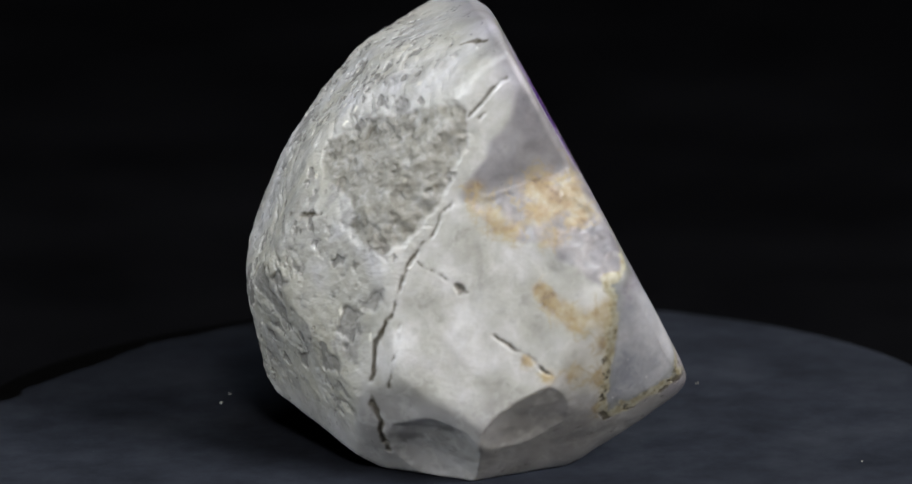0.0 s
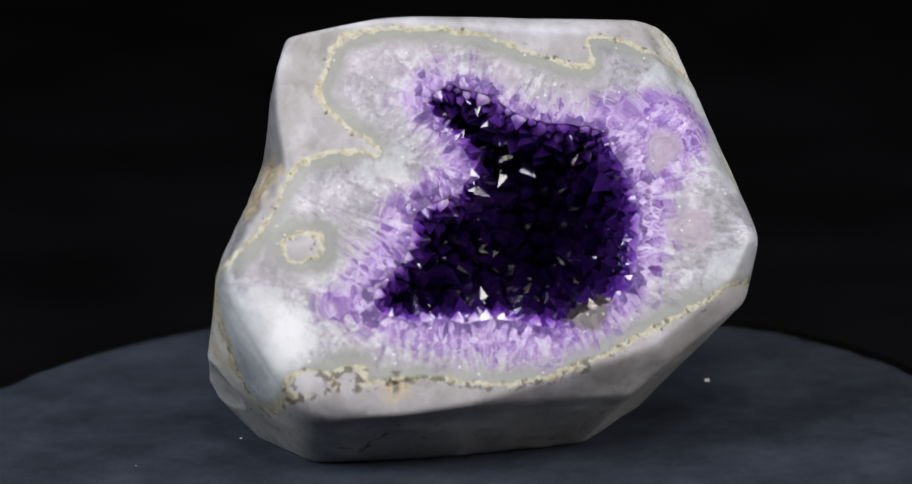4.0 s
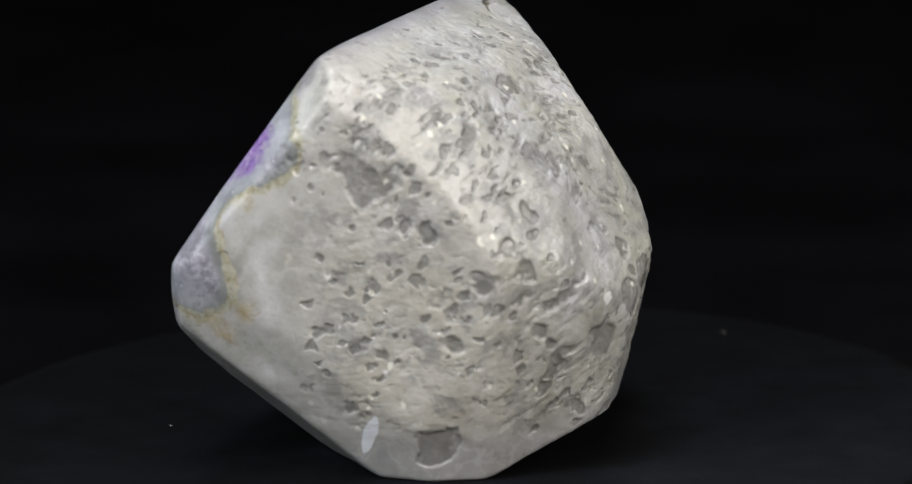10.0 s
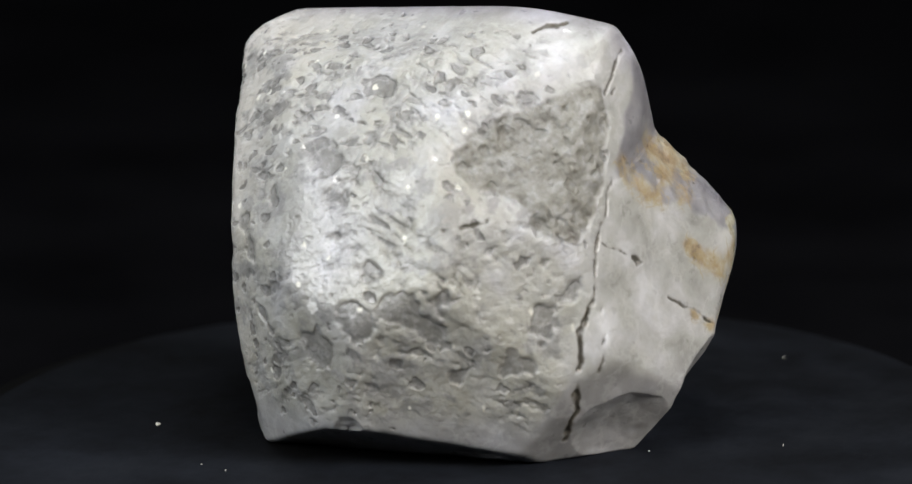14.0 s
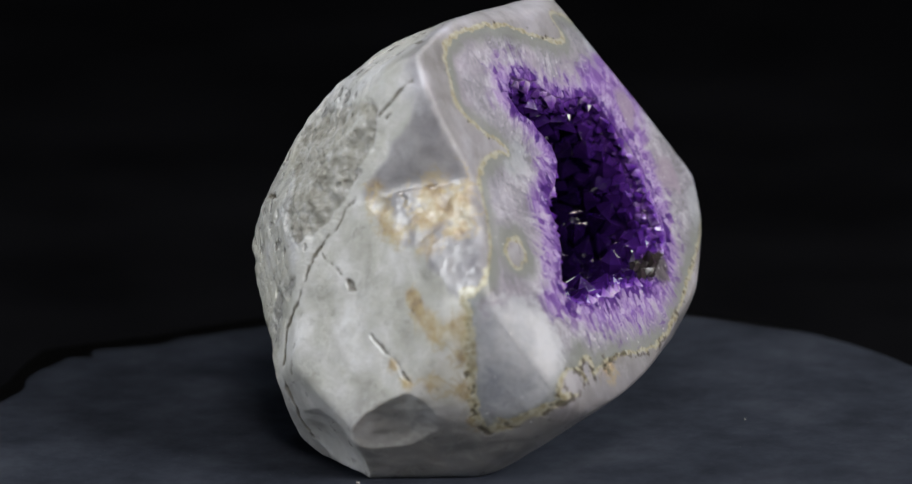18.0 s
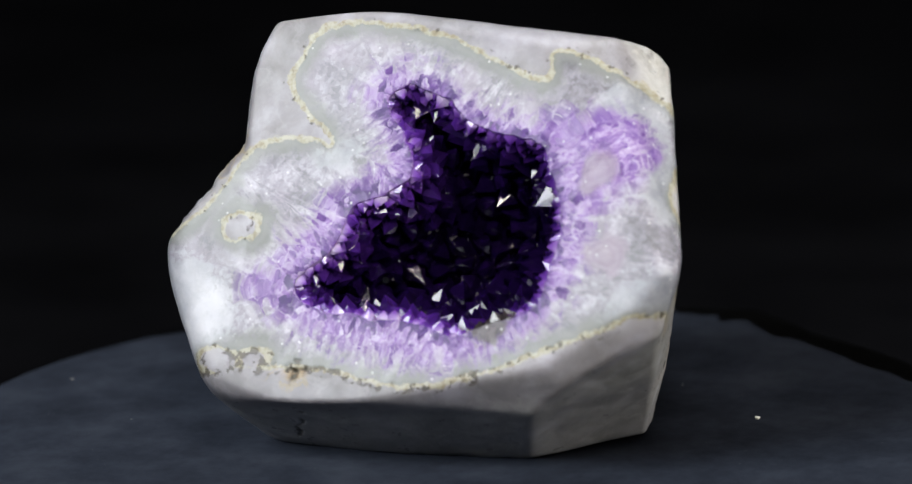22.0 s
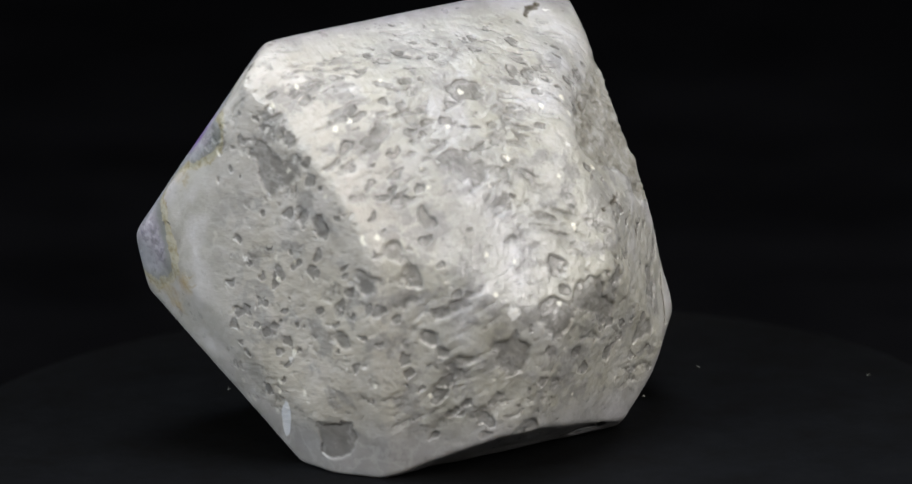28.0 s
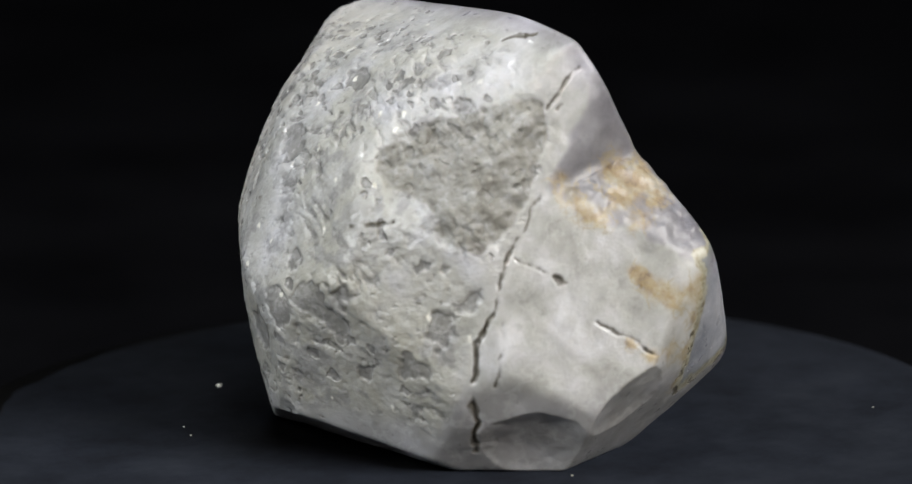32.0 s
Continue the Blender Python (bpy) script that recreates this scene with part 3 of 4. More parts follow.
DENTS = [(-15.0, 46.6, 65.9, 5.2), (-10.0, 49.3, 70.5, 3), (-32.1, 14.7, 69.0, 3.6), (-34.1, 10.1, 66.2, 3), (-32.2, 27.3, 65.0, 1.4), (-34.1, 21.7, 64.0, 1.4), (-34.2, 26.9, 61.3, 1.6), (-36.9, 22.1, 58.5, 1.6), (-25.5, 28.0, 75.4, 2.2), (-26.1, 34.3, 71.3, 1.8), (-24.8, 41.2, 55.5, 2), (-15.6, 40.6, 81.7, 2), (-20.1, 3.8, 81.6, 2.6), (-41.7, -14.3, 37.7, 3.6), (-45.0, -4.5, 36.0, 2.6), (-44.8, 6.8, 28.0, 4.6), (-28.7, 38.5, 31.5, 2.6), (-40.4, 22.4, 31.5, 2.2), (-34.1, 35.6, 45.0, 3), (-39.7, 27.4, 46.1, 2.2)]
MORE_DENTS = [(-42.0, -13.6, 37.9, 3.4), (-38.2, -19.1, 32.6, 3.2), (-45.1, -4.0, 35.2, 3.2), (-42.6, -6.3, 46.1, 2.4), (-19.9, 6.4, 81.9, 2.6), (-37.2, 30.5, 51.7, 3), (-23.1, -38.1, 33.1, 2.6), (-24.5, 38.8, 9.3, 4.2), (-21.5, 40.0, 6.9, 2.6), (1.3, 55.2, 62.7, 1.6), (-3.4, 51.9, 34.3, 2), (-19.7, 44.0, 55.9, 2.2), (-27.3, -33.6, 25.0, 3), (-33.8, -21.9, 22.4, 2.4), (-22.6, -38.4, 33.9, 3), (-17.4, -41.5, 39.7, 3), (-37.9, -21.9, 40.6, 2.2)]
# Scoops broken out low down, as centre and radius.
SCOOPS = [(-50, 0, 3, 12), (-30, -22, -8.2, 13), (-29.5, 46, 4, 9), (-21.0, -73.5, -12.1, 40), (26.9, -82.7, -4.9, 40)]
BLOOM = [(12.3, 50.2, 75.1, 3.0), (12.2, 55.1, 69.1, 2.6), (14.2, 43.9, 76.8, 2.6)]
MILKY = [(36, -46, 27, 8), (24, -18, 66, 3.5), (23.9, -11.3, 68.1, 3.2), (43, -41, 31, 8), (40.5, -46, 36, 8), (41, -45, 28, 8), (36, -48, 30, 6), (31, -50, 44, 4), (33.5, 55.3, 38.9, 4.5), (28.3, 61.5, 42, 4.5), (24, 61, 43, 4.5), (17, 58.5, 57, 4.5), (12, 57.5, 66, 7.5), (7, 51, 79, 7.5), (10, 47, 81, 3.5)]


def direction(az, el):
    a, e = radians(az), radians(el)
    return np.array((math.cos(a) * math.cos(e), math.sin(a) * math.cos(e), math.sin(e)), np.float32)


F_N = direction(FRONT[0], FRONT[1])
F_U = np.array((-F_N[1], F_N[0], 0), np.float32) / math.hypot(F_N[0], F_N[1])
F_V = np.cross(F_N, F_U)


def rounded(points, times=2):
    p = np.array(points, np.float32)
    for _ in range(times):
        q = np.roll(p, -1, 0)
        p = np.stack((0.75 * p + 0.25 * q, 0.25 * p + 0.75 * q), 1).reshape(-1, 2)
    return p


def outline_distance(u, v, points):
    """Signed distance to a closed outline, negative inside."""
    p = rounded(points)
    best, inside = np.full(u.shape, 1e9, np.float32), np.zeros(u.shape, bool)
    for a, b in zip(p, np.roll(p, -1, 0)):
        d = b - a
        k = np.clip(((u - a[0]) * d[0] + (v - a[1]) * d[1]) / (d @ d), 0, 1)
        best = np.minimum(best, (u - a[0] - k * d[0]) ** 2 + (v - a[1] - k * d[1]) ** 2)
        cross = (a[1] > v) != (b[1] > v)
        if d[1] != 0:
            inside ^= cross & (u < a[0] + (v - a[1]) * d[0] / d[1])
    return np.where(inside, -1, 1) * np.sqrt(best)


def along_outline(u, v, points):
    """How far along a closed outline its nearest place lies, mm."""
    p = rounded(points)
    best, where, run = np.full(u.shape, 1e9, np.float32), np.zeros(u.shape, np.float32), 0.0
    for a, b in zip(p, np.roll(p, -1, 0)):
        d = b - a
        k = np.clip(((u - a[0]) * d[0] + (v - a[1]) * d[1]) / (d @ d), 0, 1)
        q = (u - a[0] - k * d[0]) ** 2 + (v - a[1] - k * d[1]) ** 2
        where = np.where(q < best, run + k * math.sqrt(d @ d), where)
        best = np.minimum(best, q)
        run += math.sqrt(d @ d)
    return where


LATTICE = np.random.default_rng(5).random(32768).astype(np.float32)
JITTER = [np.random.default_rng(k).random(32768).astype(np.float32) for k in (21, 22, 23, 24)]


def lumps(x, y, z, size, octaves=3):
    """Smooth value noise, -1 to 1, with lumps of that size in mm."""
    total, k = np.zeros(np.shape(x), np.float32), 1.0
    for o in range(octaves):
        c = [np.asarray(a, np.float32) * np.float32(2 ** o / size) + np.float32(7.3 * o) for a in (x, y, z)]
        i = [np.floor(a) for a in c]
        fx, fy, fz = [(a - b) * (a - b) * (3 - 2 * (a - b)) for a, b in zip(c, i)]
        i = [a.astype(np.int32) for a in i]
        x0, y0, z0 = (i[0] & 31) << 10, (i[1] & 31) << 5, i[2] & 31
        x1, y1, z1 = ((i[0] + 1) & 31) << 10, ((i[1] + 1) & 31) << 5, (i[2] + 1) & 31
        rows = []
        for a in (x0, x1):
            for b in (y0, y1):
                p = LATTICE[a + b + z0]
                rows.append(p + fz * (LATTICE[a + b + z1] - p))
        p, q = rows[0] + fy * (rows[1] - rows[0]), rows[2] + fy * (rows[3] - rows[2])
        total += np.float32(k) * (2 * (p + fx * (q - p)) - 1)
        k *= 0.5
    return total / np.float32(1.75)


def scattered(x, y, z, size):
    """The nearest of points strewn that far apart: its distance, how much farther the next one is, a random number and its place."""
    c = [np.asarray(a, np.float32) / np.float32(size) for a in (x, y, z)]
    i = [np.floor(a).astype(np.int32) for a in c]
    first, second = np.full(c[0].shape, 9, np.float32), np.full(c[0].shape, 9, np.float32)
    lot, spot = np.zeros(c[0].shape, np.float32), [np.zeros(c[0].shape, np.float32) for _ in range(3)]
    for step in itertools.product((-1, 0, 1), repeat=3):
        j = [a + s for a, s in zip(i, step)]
        key = ((j[0] & 31) << 10) + ((j[1] & 31) << 5) + (j[2] & 31)
        p = [a + t[key] for a, t in zip(j, JITTER)]
        d = np.sqrt(sum((a - b) ** 2 for a, b in zip(p, c)))
        nearer = d < first
        second = np.where(nearer, first, np.minimum(second, d))
        first = np.where(nearer, d, first)
        lot = np.where(nearer, JITTER[3][key], lot)
        spot = [np.where(nearer, a, b) for a, b in zip(p, spot)]
    return first * size, (second - first) * size, lot, [a * size for a in spot]


def face_place(x, y, z):
    u, v = x * F_U[0] + y * F_U[1] + z * F_U[2], x * F_V[0] + y * F_V[1] + z * F_V[2]
    return u, v, FRONT[2] - (x * F_N[0] + y * F_N[1] + z * F_N[2])


def hull(x, y, z):
    """Facets that meet in worn edges."""
    g = []
    for az, el, h in FACETS:
        n = direction(az, el)
        g.append(x * n[0] + y * n[1] + z * n[2] - np.float32(h))
    top = np.maximum.reduce(g)
    # crisp low down, where the stone was ground to stand, rounder higher up
    lobe = np.clip((x - 20) / 10, 0, 1) * np.clip((-y - 20) / 12, 0, 1)
    k = 0.32 + 0.28 * np.clip((z - 18) / 20, 0, 1) + 1.5 * lobe
    return top + k * np.log(sum(np.exp((q - top) / k) for q in g)) - 0.9 * lobe


def spots(x, y, z, rows):
    """1 in the middle of a spot, 0.5 at its edge, 0 far off."""
    best = np.zeros(np.shape(x), np.float32)
    for a, b, c, r in rows:
        best = best + np.exp2(-((x - a) ** 2 + (y - b) ** 2 + (z - c) ** 2) / (r * r))
    return np.minimum(best, 1.4)


def line_distance(x, y, z, points):
    best = np.full(np.shape(x), 1e6, np.float32)
    for a, b in zip(points, points[1:]):
        a, d = np.array(a, np.float32), np.array(b, np.float32) - np.array(a, np.float32)
        k = np.clip(((x - a[0]) * d[0] + (y - a[1]) * d[1] + (z - a[2]) * d[2]) / (d @ d), 0, 1)
        best = np.minimum(best, (x - a[0] - k * d[0]) ** 2 + (y - a[1] - k * d[1]) ** 2 + (z - a[2] - k * d[2]) ** 2)
    return np.sqrt(best)


def bent(x, y, z, amount=0.9, size=3.5):
    """Shakes places a little, so that lines run unevenly."""
    return [c + amount * lumps(x + k, y - k, z + 2 * k, size, 3) for c, k in ((x, 3.0), (y, 17.0), (z, 29.0))]


def pitted(x, y, z):
    """How far the natural, pitted skin is kept: all round the back and one side, not on the cut facets."""
    back = np.clip((8 - x) / 18, 0, 1) * np.clip((y + 46) / 6, 0, 1)
    # the plate in front of the long crack is smooth
    plate = np.clip((0.94 * (x + 14) - 0.34 * (y + 43) - 0.42 * (z - 36)) / 1.5, 0, 1) * np.clip((-y - 33) / 4, 0, 1) * np.clip((64 - z) / 3, 0, 1)
    return back * np.clip((z - 6) / 8, 0, 1) * (1 - plate)


def blunt(a, b, k):
    """The larger of two, with the edge between them rounded."""
    h = np.clip(0.5 + 0.5 * (a - b) / k, 0, 1)
    return b + h * (a - b) + k * h * (1 - h)


def notch(x, y, z):
    a, b = [sum(c * k for c, k in zip((x, y, z), direction(az, el))) - h for az, el, h in (NOTCH_WALL, NOTCH_LEDGE)]
    d = -blunt(-a, -b, 2.0)
    near = np.abs(d) < 4
    if near.any():
        d[near] += 1.1 * lumps(x[near], y[near], z[near], 8, 2) + (b < a)[near] * 0.95 * lumps(x[near], y[near], z[near], 3.6, 3)
    return d


def hollow(x, y, z):
    u, v, w = face_place(x, y, z)
    s = outline_distance(u, v, HOLLOW)
    w = np.maximum(w, 0)
    return s + 0.10 * w + 0.014 * w * w + 1.5 * lumps(x, y, z, 5, 2)


def stone(x, y, z):
    """The stone without its fine relief."""
    d = hull(x, y, z)
    for a, b, c, r in SCOOPS:
        bite = r - np.sqrt((x - a) ** 2 + (y - b) ** 2 + (z - c) ** 2)
        on = (bite > -3) & (d < 4)
        if on.any():
            bite[on] += (1.3 if r < 20 else 0.5) * lumps(x[on], y[on], z[on], 6, 3)
        d = np.maximum(d, bite)
    at = (d < 5) & (x > -8) & (y < -20) & (z > 32)
    if at.any():
        d[at] = blunt(d[at], notch(x[at], y[at], z[at]), 1.7)
    return d


def whole(x, y, z):
    """Stone less its hollow."""
    d = stone(x, y, z)
    u, v, w = face_place(x, y, z)
    at = (d < 3) & (w < 42) & (np.abs(u - 5) < 36) & (np.abs(v - 37) < 36)
    if at.any():
        d[at] = np.maximum(d[at], -hollow(x[at], y[at], z[at]))
    return d


def bowls(x, y, z, skin):
    """Shallow glassy bowls in clusters and slanting ripples in trains, all over the natural skin: their depth in mm and how bare they lie."""
    # two families of ripples, which lean opposite ways on the two sides of the back
    way = np.where((y + 9 * lumps(x, y, z, 20, 1) > -2)[None], np.array((-0.30, -0.82, 0.48), np.float32)[:, None], np.array((-0.08, -0.90, -0.42), np.float32)[:, None])
    a, b, c = bent(x, y, z, 1.3, 5.0)
    run = 0.70 * (a * way[0] + b * way[1] + c * way[2])
    wave = lumps(a - run * way[0], b - run * way[1], c - run * way[2], 1.7, 3)
    top = np.clip((z - 60) / 12, 0, 1)
    train = np.clip(0.55 + 1.5 * lumps(x, y - 30, z, 13, 2) + 0.7 * top, 0.12, 1) * (1 + 0.25 * top) * skin
    long_ = np.clip(2.2 * wave, -0.6, 1) * train
    a, b, c = bent(x, y, z, 1.7, 2.6)
    run = 0.35 * (a * way[0] + b * way[1] + c * way[2])
    d, gap, lot, (p, q, r) = scattered(a - run * way[0], b - run * way[1], c - run * way[2], 2.9)
    share = 0.30 + 0.75 * lumps(p + 50, q, r, 15, 2)
    round_ = np.clip(1.25 * (1 - (d / (0.7 + 1.0 * ((lot * 7.31) % 1))) ** 2), 0, 1) * (lot < share) * skin
    return 0.20 * round_ + 0.25 * long_, np.clip(1.8 * round_ + 0.60 * np.clip(long_, 0, 1), 0, 1)


def relief_of(x, y, z):
    """How far the skin lies below the plain shape, in mm, with the layers that the material needs."""
    w = face_place(x, y, z)[2]
    keep = np.clip((w - 1.5) / 3, 0.22, 1)
    skin = pitted(x, y, z)
    deep = keep * (0.34 * lumps(x, y, z, 9, 3) + 0.15 * lumps(x, y, z, 2.6, 2) * (0.3 + skin))
    bare = np.zeros(x.shape, np.float32)
    on = (skin > 0.02) & (keep > 0)
    down, open_ = bowls(x[on], y[on], z[on], skin[on])
    deep[on] += keep[on] * down * (1 - 0.4 * np.clip((y[on] - 20) / 12, 0, 1))
    bare[on] = open_
    # broad flat scars, with ragged steep borders
    a, b, c = bent(x, y, z, 3.2, 4.5)
    scar = np.clip((spots(a, b, c, DENTS) + spots(a, b, c, MORE_DENTS) - 0.40) * 3.2, 0, 1)
    deep = deep * (1 - 0.6 * scar) + 0.30 * scar
    bare = np.maximum(bare, 0.8 * scar)
    # the coarse broken patch
    a, b, c = bent(x, y, z, 1.6, 5)
    rough = np.where((b < -12) & (a < 8), np.clip(0.5 - outline_distance(0.77 * a - 0.64 * b, c, ROUGH) / 3, 0, 1), 0).astype(np.float32)
    broken = np.clip(rough * 2.5 - 0.6, 0, 1)
    on = broken > 0
    d, gap, lot, _ = scattered(x[on], y[on], z[on], 1.6)
    deep[on] += broken[on] * (0.30 + 1.0 * lumps(x[on], y[on], z[on], 4.5, 3) + 0.45 * (lot - 0.5) * np.clip(gap * 3, 0, 1))
    # cracks
    a, b, c = bent(x, y, z, 1.2, 2.8)
    split = np.full(x.shape, 9, np.float32)
    breadth = 0.25 * np.maximum(0.1 + 0.9 * lumps(x, y, z, 4, 2), 0)
    for p, g in CRACKS + PLATE_CRACKS:
        d = line_distance(a, b, c, p)
        deep += g * np.exp(-(d / (0.30 + 0.28 * g)) ** 2)
        split = np.minimum(split, d - 0.75 * g + 0.10)
    cut = np.zeros(x.shape, np.float32)
    on = (x > -6) & (y < -22) & (z > 34)
    cut[on] = np.clip(1.6 - np.abs(notch(x[on], y[on], z[on])), 0, 1)
    return deep, {"pitted": skin, "dent": bare, "rough": rough, "crack": split + breadth, "cut": cut}


def surface(field, lo, hi, step, block=6):
    """A closed skin round where the field is negative, on a lattice that is filled near the skin alone; then drawn onto the field."""
    n = [int(math.ceil((b - a) / step / block)) * block + 1 for a, b in zip(lo, hi)]
    axes = [(a + step * np.arange(k)).astype(np.float32) for a, k in zip(lo, n)]
    grid = np.empty(n, np.float32)
    middle = [(a + step * block * (np.arange((k - 1) // block) + 0.5)).astype(np.float32) for a, k in zip(lo, n)]
    coarse = field(*[m.ravel() for m in np.meshgrid(*middle, indexing="ij")]).reshape([len(m) for m in middle])
    grid[:-1, :-1, :-1] = np.repeat(np.repeat(np.repeat(coarse, block, 0), block, 1), block, 2)
    for axis in range(3):
        a, b = [slice(None)] * 3, [slice(None)] * 3
        a[axis], b[axis] = -1, -2
        grid[tuple(a)] = grid[tuple(b)]
    near = np.argwhere(np.abs(coarse) < 1.15 * step * block + 1.8)
    span_ = np.arange(block + 1)
    for part_ in np.array_split(near, max(1, len(near) // 1500)):
        at = part_[:, None, :] * block + np.stack(np.meshgrid(span_, span_, span_, indexing="ij"), -1).reshape(1, -1, 3)
        i, j, k = at.reshape(-1, 3).T
        grid[i, j, k] = field(axes[0][i], axes[1][j], axes[2][k])
    shape = tuple(n)
    solid = grid < 0
    corner = [(a, b, c) for a in (0, 1) for b in (0, 1) for c in (0, 1)]
    cut = [slice(0, -1), slice(1, None)]
    total = sum(solid[cut[a], cut[b], cut[c]].astype(np.int8) for a, b, c in corner)
    cell = np.argwhere((total > 0) & (total < 8))
    number = np.full(total.shape, -1, np.int64)
    number[tuple(cell.T)] = np.arange(len(cell))
    spot, count = np.zeros((len(cell), 3), np.float32), np.zeros(len(cell), np.float32)
    value = {c: grid[tuple((cell + c).T)] for c in corner}
    for c in corner:
        for axis in range(3):
            if c[axis] == 0:
                e = tuple(1 if k == axis else c[k] for k in range(3))
                a, b = value[c], value[e]
                on = (a < 0) != (b < 0)
                k = np.where(on, a / np.where(on, a - b, 1), 0)
                p = np.tile(np.array(c, np.float32), (len(cell), 1))
                p[:, axis] += k
                spot += p * on[:, None]
                count += on
    verts = np.array(lo, np.float32) + (cell + spot / count[:, None]) * step
    quads = []
    for axis in range(3):
        o1, o2 = [(1, 2), (2, 0), (0, 1)][axis]
        a = [slice(None)] * 3
        b = [slice(None)] * 3
        a[axis], b[axis] = slice(0, -1), slice(1, None)
        change = solid[tuple(a)] != solid[tuple(b)]
        at = np.argwhere(change)
        at = at[(at[:, o1] > 0) & (at[:, o2] > 0) & (at[:, o1] < shape[o1] - 1) & (at[:, o2] < shape[o2] - 1)]
        first = solid[tuple(at.T)]
        e1, e2 = np.eye(3, dtype=int)[o1], np.eye(3, dtype=int)[o2]
        q = np.stack([number[tuple((at - k).T)] for k in (0 * e1, e1, e1 + e2, e2)], 1)
        q[~first] = q[~first][:, ::-1]
        quads.append(q)
    quads = np.concatenate(quads)
    x, y, z = verts.T
    f = field(x, y, z)
    h = 0.15
    g = np.stack([field(x + h * i, y + h * j, z + h * k) - f for i, j, k in ((1, 0, 0), (0, 1, 0), (0, 0, 1))], 1) / h
    return verts - np.clip((f / np.maximum((g * g).sum(1), 0.2)), -0.4, 0.4)[:, None] * g, quads


def sub_mesh(name, verts, quads, mat, fields):
    used, back = np.unique(quads, return_inverse=True)
    me = mesh_of(name, verts[used] / 1000, back.reshape(-1, 4), mat)
    for key, values in fields.items():
        a = me.attributes.new(key, "FLOAT", "POINT")
        a.data.foreach_set("value", values[used].astype(np.float32))
    return me


def crystal(rng, width, height):
    """A quartz point: a six-sided prism, and six uneven faces that meet near a tip; mm."""
    verts, faces = [], []
    tip = (width * rng.uniform(-0.10, 0.10), width * rng.uniform(-0.10, 0.10), height)
    three = rng.uniform(0.05, 0.28)
    for z, k in ((-0.7 * height, 0.92), (0.30 * height, 1.0)):
        for i in range(6):
            a = math.pi * i / 3
            r = 0.5 * width * k * (1 + three * (1 if i % 2 else -1))
            verts.append((r * math.cos(a), r * math.sin(a), z + (0.10 * height * rng.uniform(-1, 1) if z > 0 else 0)))
    verts.append(tip)
    for i in range(6):
        j = (i + 1) % 6
        faces += [(i, j, 6 + j, 6 + i), (6 + i, 6 + j, 12)]
    return np.array(verts, np.float32), faces


def upright(axis, spin):
    q = Vector(axis).to_track_quat("Z", "Y").to_matrix()
    return np.array(q @ Matrix.Rotation(spin, 3, "Z"), np.float32)


def scatter(rng, spots_, normals, spacing):
    """Picks places at least that far apart, in random order; a lattice of buckets finds the neighbours."""
    order = list(range(len(spots_)))
    rng.shuffle(order)
    cell, taken = 4.3, {}
    out = []
    for i in order:
        p, gap = spots_[i], spacing[i]
        key = tuple(int(c // cell) for c in p)
        near = (q for dx in (-1, 0, 1) for dy in (-1, 0, 1) for dz in (-1, 0, 1) for q in taken.get((key[0] + dx, key[1] + dy, key[2] + dz), ()))
        if all((p[0] - q[0]) ** 2 + (p[1] - q[1]) ** 2 + (p[2] - q[2]) ** 2 > gap * gap for q in near):
            taken.setdefault(key, []).append(p)
            out.append(i)
    return out


def add_floats(me, fields):
    for key, values in fields.items():
        a = me.attributes.new(key, "FLOAT", "POINT")
        a.data.foreach_set("value", np.asarray(values, np.float32))


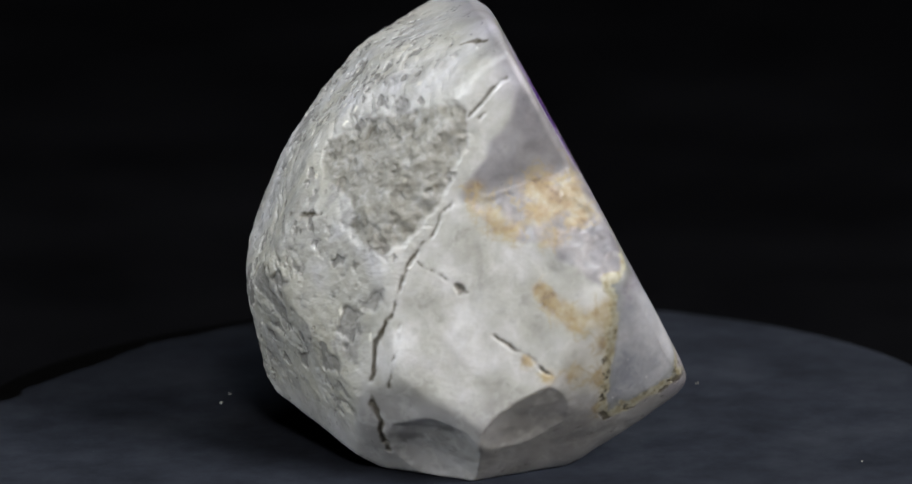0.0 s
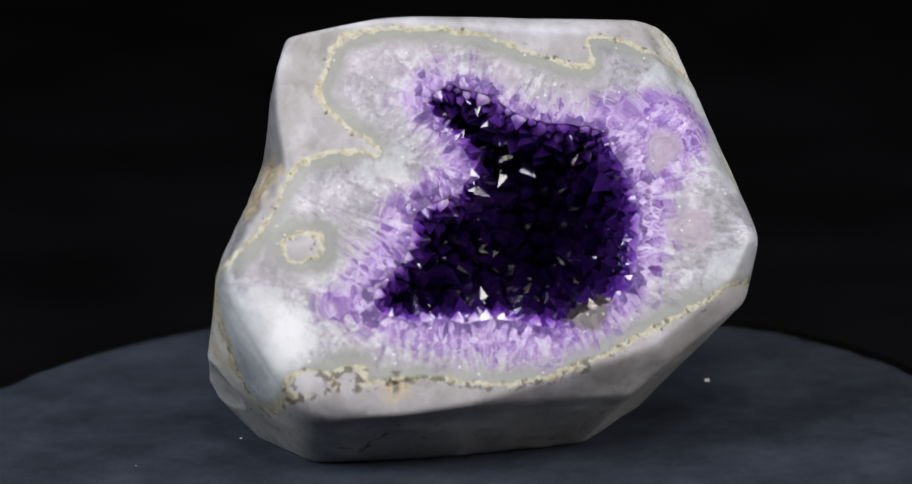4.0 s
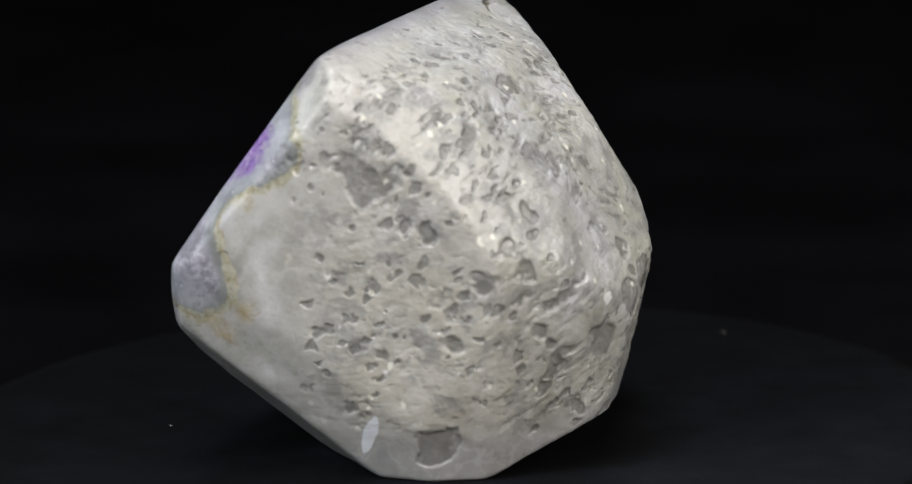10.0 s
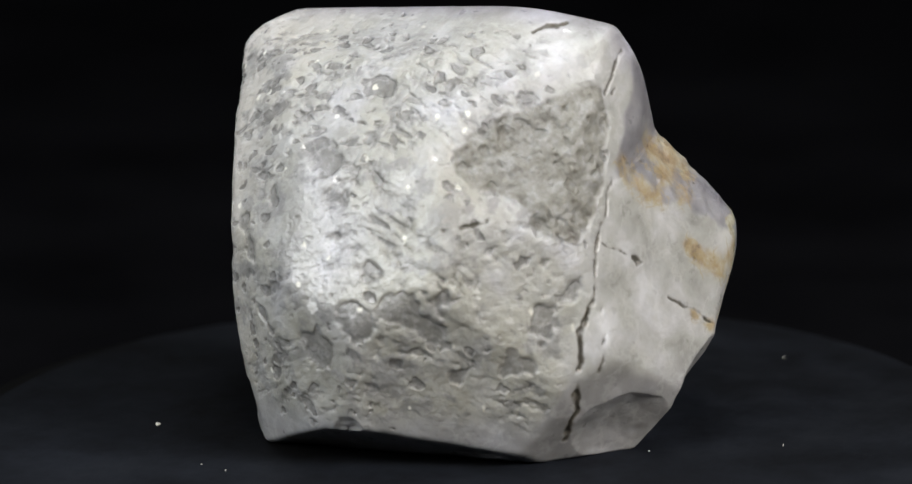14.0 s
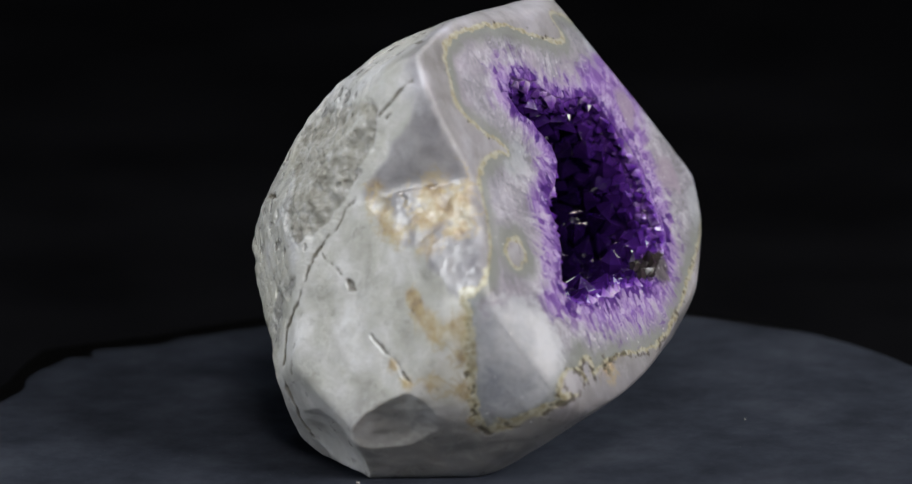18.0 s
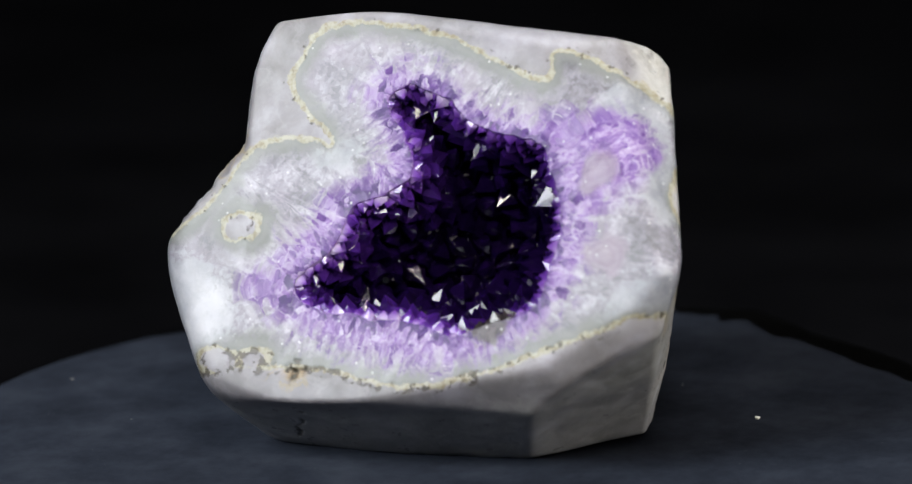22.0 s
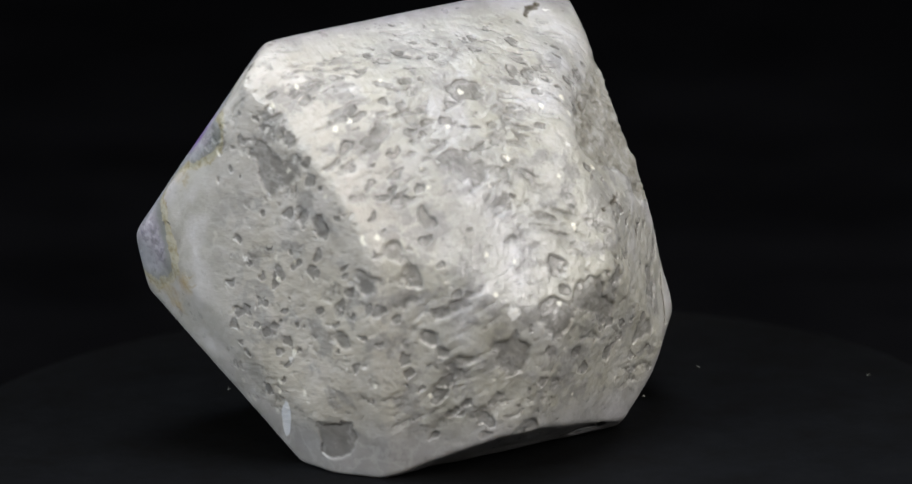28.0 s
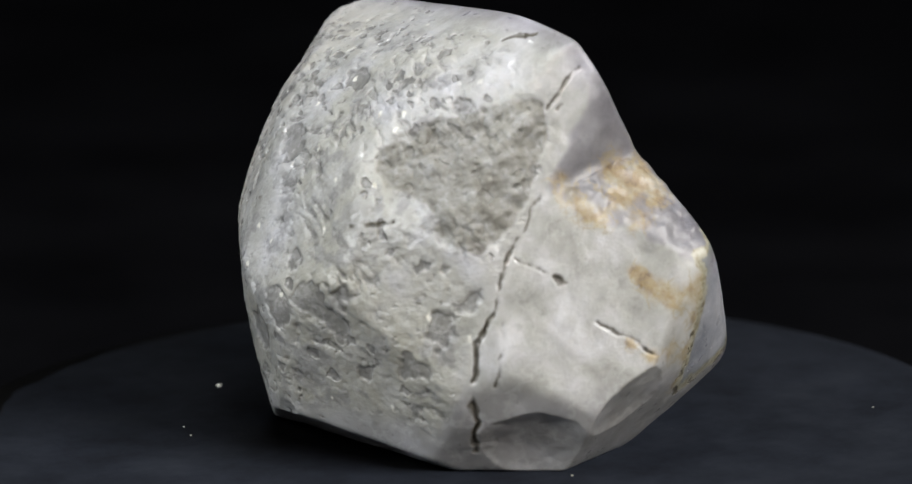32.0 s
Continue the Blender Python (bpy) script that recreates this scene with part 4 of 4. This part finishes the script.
def geode():
    hub = tagged(new("geode"), "pale grey amethyst geode with dark purple crystal hollow", "geode")
    verts, quads = surface(whole, (-54, -62, -1.3), (66, 78, 99), 0.38)
    skin_d, hol = stone(*verts.T), hollow(*verts.T)
    # the fine relief lies along the skin's own normals, and not in the hollow
    p = verts[quads]
    flat = np.cross(p[:, 2] - p[:, 0], p[:, 3] - p[:, 1])
    normal = np.zeros_like(verts)
    for k in range(4):
        for axis in range(3):
            normal[:, axis] += np.bincount(quads[:, k], flat[:, axis], len(verts))
    normal /= np.maximum(np.linalg.norm(normal, axis=1), 1e-9)[:, None]
    outside = np.abs(skin_d) < 0.2
    depth, layers = relief_of(*verts.T)
    verts = verts - (depth * outside)[:, None] * normal
    verts[:, 2] = np.maximum(verts[:, 2], 0.05)
    x, y, z = verts.T
    u, v, w = face_place(x, y, z)
    deep = np.maximum(w, 0)
    # how deep the agate reaches below the cut face, on either side
    limit = np.where(u < 0, np.clip(20 - 0.62 * (v - 3), 6.5, 20), 9 + 5 * np.cos((v - 60) / 33 * 2 * math.pi))
    rind = np.maximum(outline_distance(u, v, RIND) + 0.05 * deep, w - limit)
    for a, b, r in ((-37.6, 32, 2.6), (-38.5, 1.5, 3.0), (-30, 2.5, 2.0), (-24, 0, 1.6)):
        # knobs of rock that the rind wraps round
        rind = np.maximum(rind, np.where(deep < 6, r - np.hypot((u + 1.6 * lumps(x, y, z, 4, 2) - a) / 1.35, v + 1.3 * lumps(x + 9, y, z, 4, 2) - b), rind))
    fields = {**layers, "agate": rind, "hollow": hollow(x, y, z), "violet": outline_distance(u, v, VIOLET) + 0.5 * deep, "ray": along_outline(u, v, HOLLOW), "depth": deep, "tip": 0 * deep, "ochre": spots(x, y, z, LEDGE_STAINS + PLATE_STAINS + RIND_STAINS), "slash": line_distance(x, y, z, SLASH) - np.clip(1.7 - 0.17 * np.abs(z - 11), 0.2, 1.7) + 0.6 * lumps(x, y, z, 3, 3), "smoke": spots(x, y, z, SMOKE), "rosy": spots(*bent(x, y, z, 2.6, 7), ROSY), "chip": spots(x, y, z, CHIPS), "bloom": spots(x, y, z, BLOOM), "milky": spots(x, y, z, MILKY)}
    mid = verts[quads].mean(1)
    fw = face_place(*mid.T)[2]
    below = -skin_d
    skin_d, hol = skin_d[quads].mean(1), hol[quads].mean(1)
    lining = (-hol > skin_d - 0.05) & (hol > -2) & (fw < 45) & (skin_d < -0.12)
    front = ~lining & (fw < 2.2)
    shell = ~lining & ~front
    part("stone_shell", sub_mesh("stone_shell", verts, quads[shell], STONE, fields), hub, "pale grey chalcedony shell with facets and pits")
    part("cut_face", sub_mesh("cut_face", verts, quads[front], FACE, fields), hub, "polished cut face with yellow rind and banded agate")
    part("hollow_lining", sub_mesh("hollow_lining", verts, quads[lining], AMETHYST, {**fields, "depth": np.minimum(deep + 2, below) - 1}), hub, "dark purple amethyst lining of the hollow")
    crystals(hub, verts, quads, lining, -skin_d, fw)
    return hub


def smoky(spot):
    """How far a crystal at that place is stained black, for each of its corners."""
    return [float(spots(*[np.array([c], np.float32) for c in spot], SMOKE)[0])] * 13


def crystals(hub, verts, quads, lining, below, fw):
    rng = random.Random(11)
    p = verts[quads]
    normal = np.cross(p[:, 2] - p[:, 0], p[:, 3] - p[:, 1])
    normal /= np.maximum(np.linalg.norm(normal, axis=1), 1e-9)[:, None]
    mid = p.mean(1)
    # the lining: large points deep inside, small pale ones at the rim
    where = np.flatnonzero(lining)
    gap = np.clip(1.9 + 0.16 * fw[where], 1.9, 4.0)
    picked = [where[i] for i in scatter(rng, mid[where].tolist(), normal[where], gap.tolist())]
    made = []
    for i in picked:
        d = max(float(fw[i]), 0)
        if d < 0.7:
            continue
        width = rng.uniform(0.95, 1.7) * min(2.0 + 0.22 * d, 4.4)
        width = min(width, 5.2)
        height = width * rng.uniform(0.75, 1.2) * min(1, 0.35 + 0.1 * d)
        axis = normal[i] + 0.6 * F_N + np.array([rng.uniform(-0.5, 0.5) for _ in range(3)])
        shape, faces = crystal(rng, width, height)
        turn = upright(axis, rng.uniform(0, 6.3))
        made.append((mid[i] - max(0, 1.4 - 0.25 * d) * F_N, turn, shape, faces, [d] * 13))
    # the rim: pale roots and violet tips that lean into the hollow, sawn off flush with the cut face
    where = np.flatnonzero(lining & (below > 0.9) & (below < 7.5))
    gap = np.clip(1.5 + 0.16 * below[where], 1.5, 2.6)
    for i in (where[k] for k in scatter(rng, mid[where].tolist(), normal[where], gap.tolist())):
        d = float(below[i])
        inward = normal[i] - (normal[i] @ F_N) * F_N
        inward /= max(np.linalg.norm(inward), 1e-6)
        width = rng.uniform(1.7, 3.9)
        height = width * rng.uniform(0.55, 1.1)
        axis = inward + rng.uniform(0.0, 0.55) * F_N + np.array([rng.uniform(-0.28, 0.28) for _ in range(3)])
        shape, faces = crystal(rng, width, height)
        turn = upright(axis, rng.uniform(0, 6.3))
        spot = mid[i] - 0.15 * height * inward
        over = stone(*(shape @ turn.T + spot).astype(np.float32).T) + 0.1
        uneven = np.array([rng.uniform(0, 0.6) for _ in over], np.float32) * (over > 0)
        shape = shape - ((np.maximum(over, 0) + uneven)[:, None] * F_N) @ turn
        pale = rng.uniform(-2.2, 1.6)
        made.append((spot, turn, shape, faces, [d * 0.7 - 3.2 + pale] * 6 + [d * 0.8 - 0.9 + pale] * 6 + [d + 1.0 + pale]))
    # tiny points that sit between and on the large ones
    where = np.flatnonzero(lining & (fw > 2))
    for i in (where[k] for k in scatter(rng, mid[where].tolist(), normal[where], [4.6] * len(where))):
        d = float(fw[i])
        axis = normal[i] + np.array([rng.uniform(-0.9, 0.9) for _ in range(3)])
        shape, faces = crystal(rng, rng.uniform(0.8, 1.6), rng.uniform(0.8, 1.5))
        made.append((mid[i] + rng.uniform(0.5, 2.0) * normal[i], upright(axis, rng.uniform(0, 6.3)), shape, faces, [d] * 13))
    made.sort(key=lambda m: -np.ptp(m[2][:, 0]))
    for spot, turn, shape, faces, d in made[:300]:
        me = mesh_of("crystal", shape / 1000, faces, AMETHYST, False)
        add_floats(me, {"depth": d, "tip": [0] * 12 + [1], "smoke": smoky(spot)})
        ob = part("crystal", me, hub)
        ob.matrix_basis = Matrix.Translation(Vector(spot) / 1000) @ Matrix(turn.tolist()).to_4x4()
    vs, fs, depth, tip, smoke = [], [], [], [], []
    for spot, turn, shape, faces, d in made[300:]:
        k = 13 * len(vs)
        vs.append(shape @ turn.T + spot)
        fs += [tuple(k + j for j in f) for f in faces]
        depth += d
        tip += [0] * 12 + [1]
        smoke += smoky(spot)
    if not vs:
        return
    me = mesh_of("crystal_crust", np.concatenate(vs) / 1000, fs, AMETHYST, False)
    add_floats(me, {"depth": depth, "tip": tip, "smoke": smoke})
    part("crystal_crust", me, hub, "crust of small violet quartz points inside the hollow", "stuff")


def crumb(x, y, size, seed):
    rng = random.Random(seed)
    bm = bmesh.new()
    bmesh.ops.create_icosphere(bm, subdivisions=1, radius=size)
    for q in bm.verts:
        q.co = Vector((q.co.x * rng.uniform(0.7, 1.3), q.co.y * rng.uniform(0.6, 1.1), q.co.z * rng.uniform(0.4, 0.8)))
    low = min(q.co.z for q in bm.verts)
    me = bpy.data.meshes.new("stone_crumb")
    bmesh.ops.translate(bm, verts=bm.verts, vec=(x, y, -low))
    bm.to_mesh(me)
    bm.free()
    me.materials.append(CRUMB)
    return tagged(new("stone_crumb", me), "tiny pale stone crumb lying on the dark velvet", "crumb", "crumbs on the turntable")


DISC = turntable()
backdrop()
GEODE = geode()
CRUMBS = [crumb(x, y, r, i) for i, (x, y, r) in enumerate([(-0.0310, 0.0603, 0.0007), (0.0030, -0.0484, 0.0004), (-0.0047, -0.1029, 0.0003), (-0.0523, 0.0329, 0.0002), (-0.0540, 0.0252, 0.0003), (0.0879, -0.0356, 0.0002), (0.0214, -0.0719, 0.0002), (0.0560, 0.0330, 0.0002)])]


def motions():
    for thing in [DISC, GEODE] + CRUMBS:
        walk(thing, SPIN)


motions()
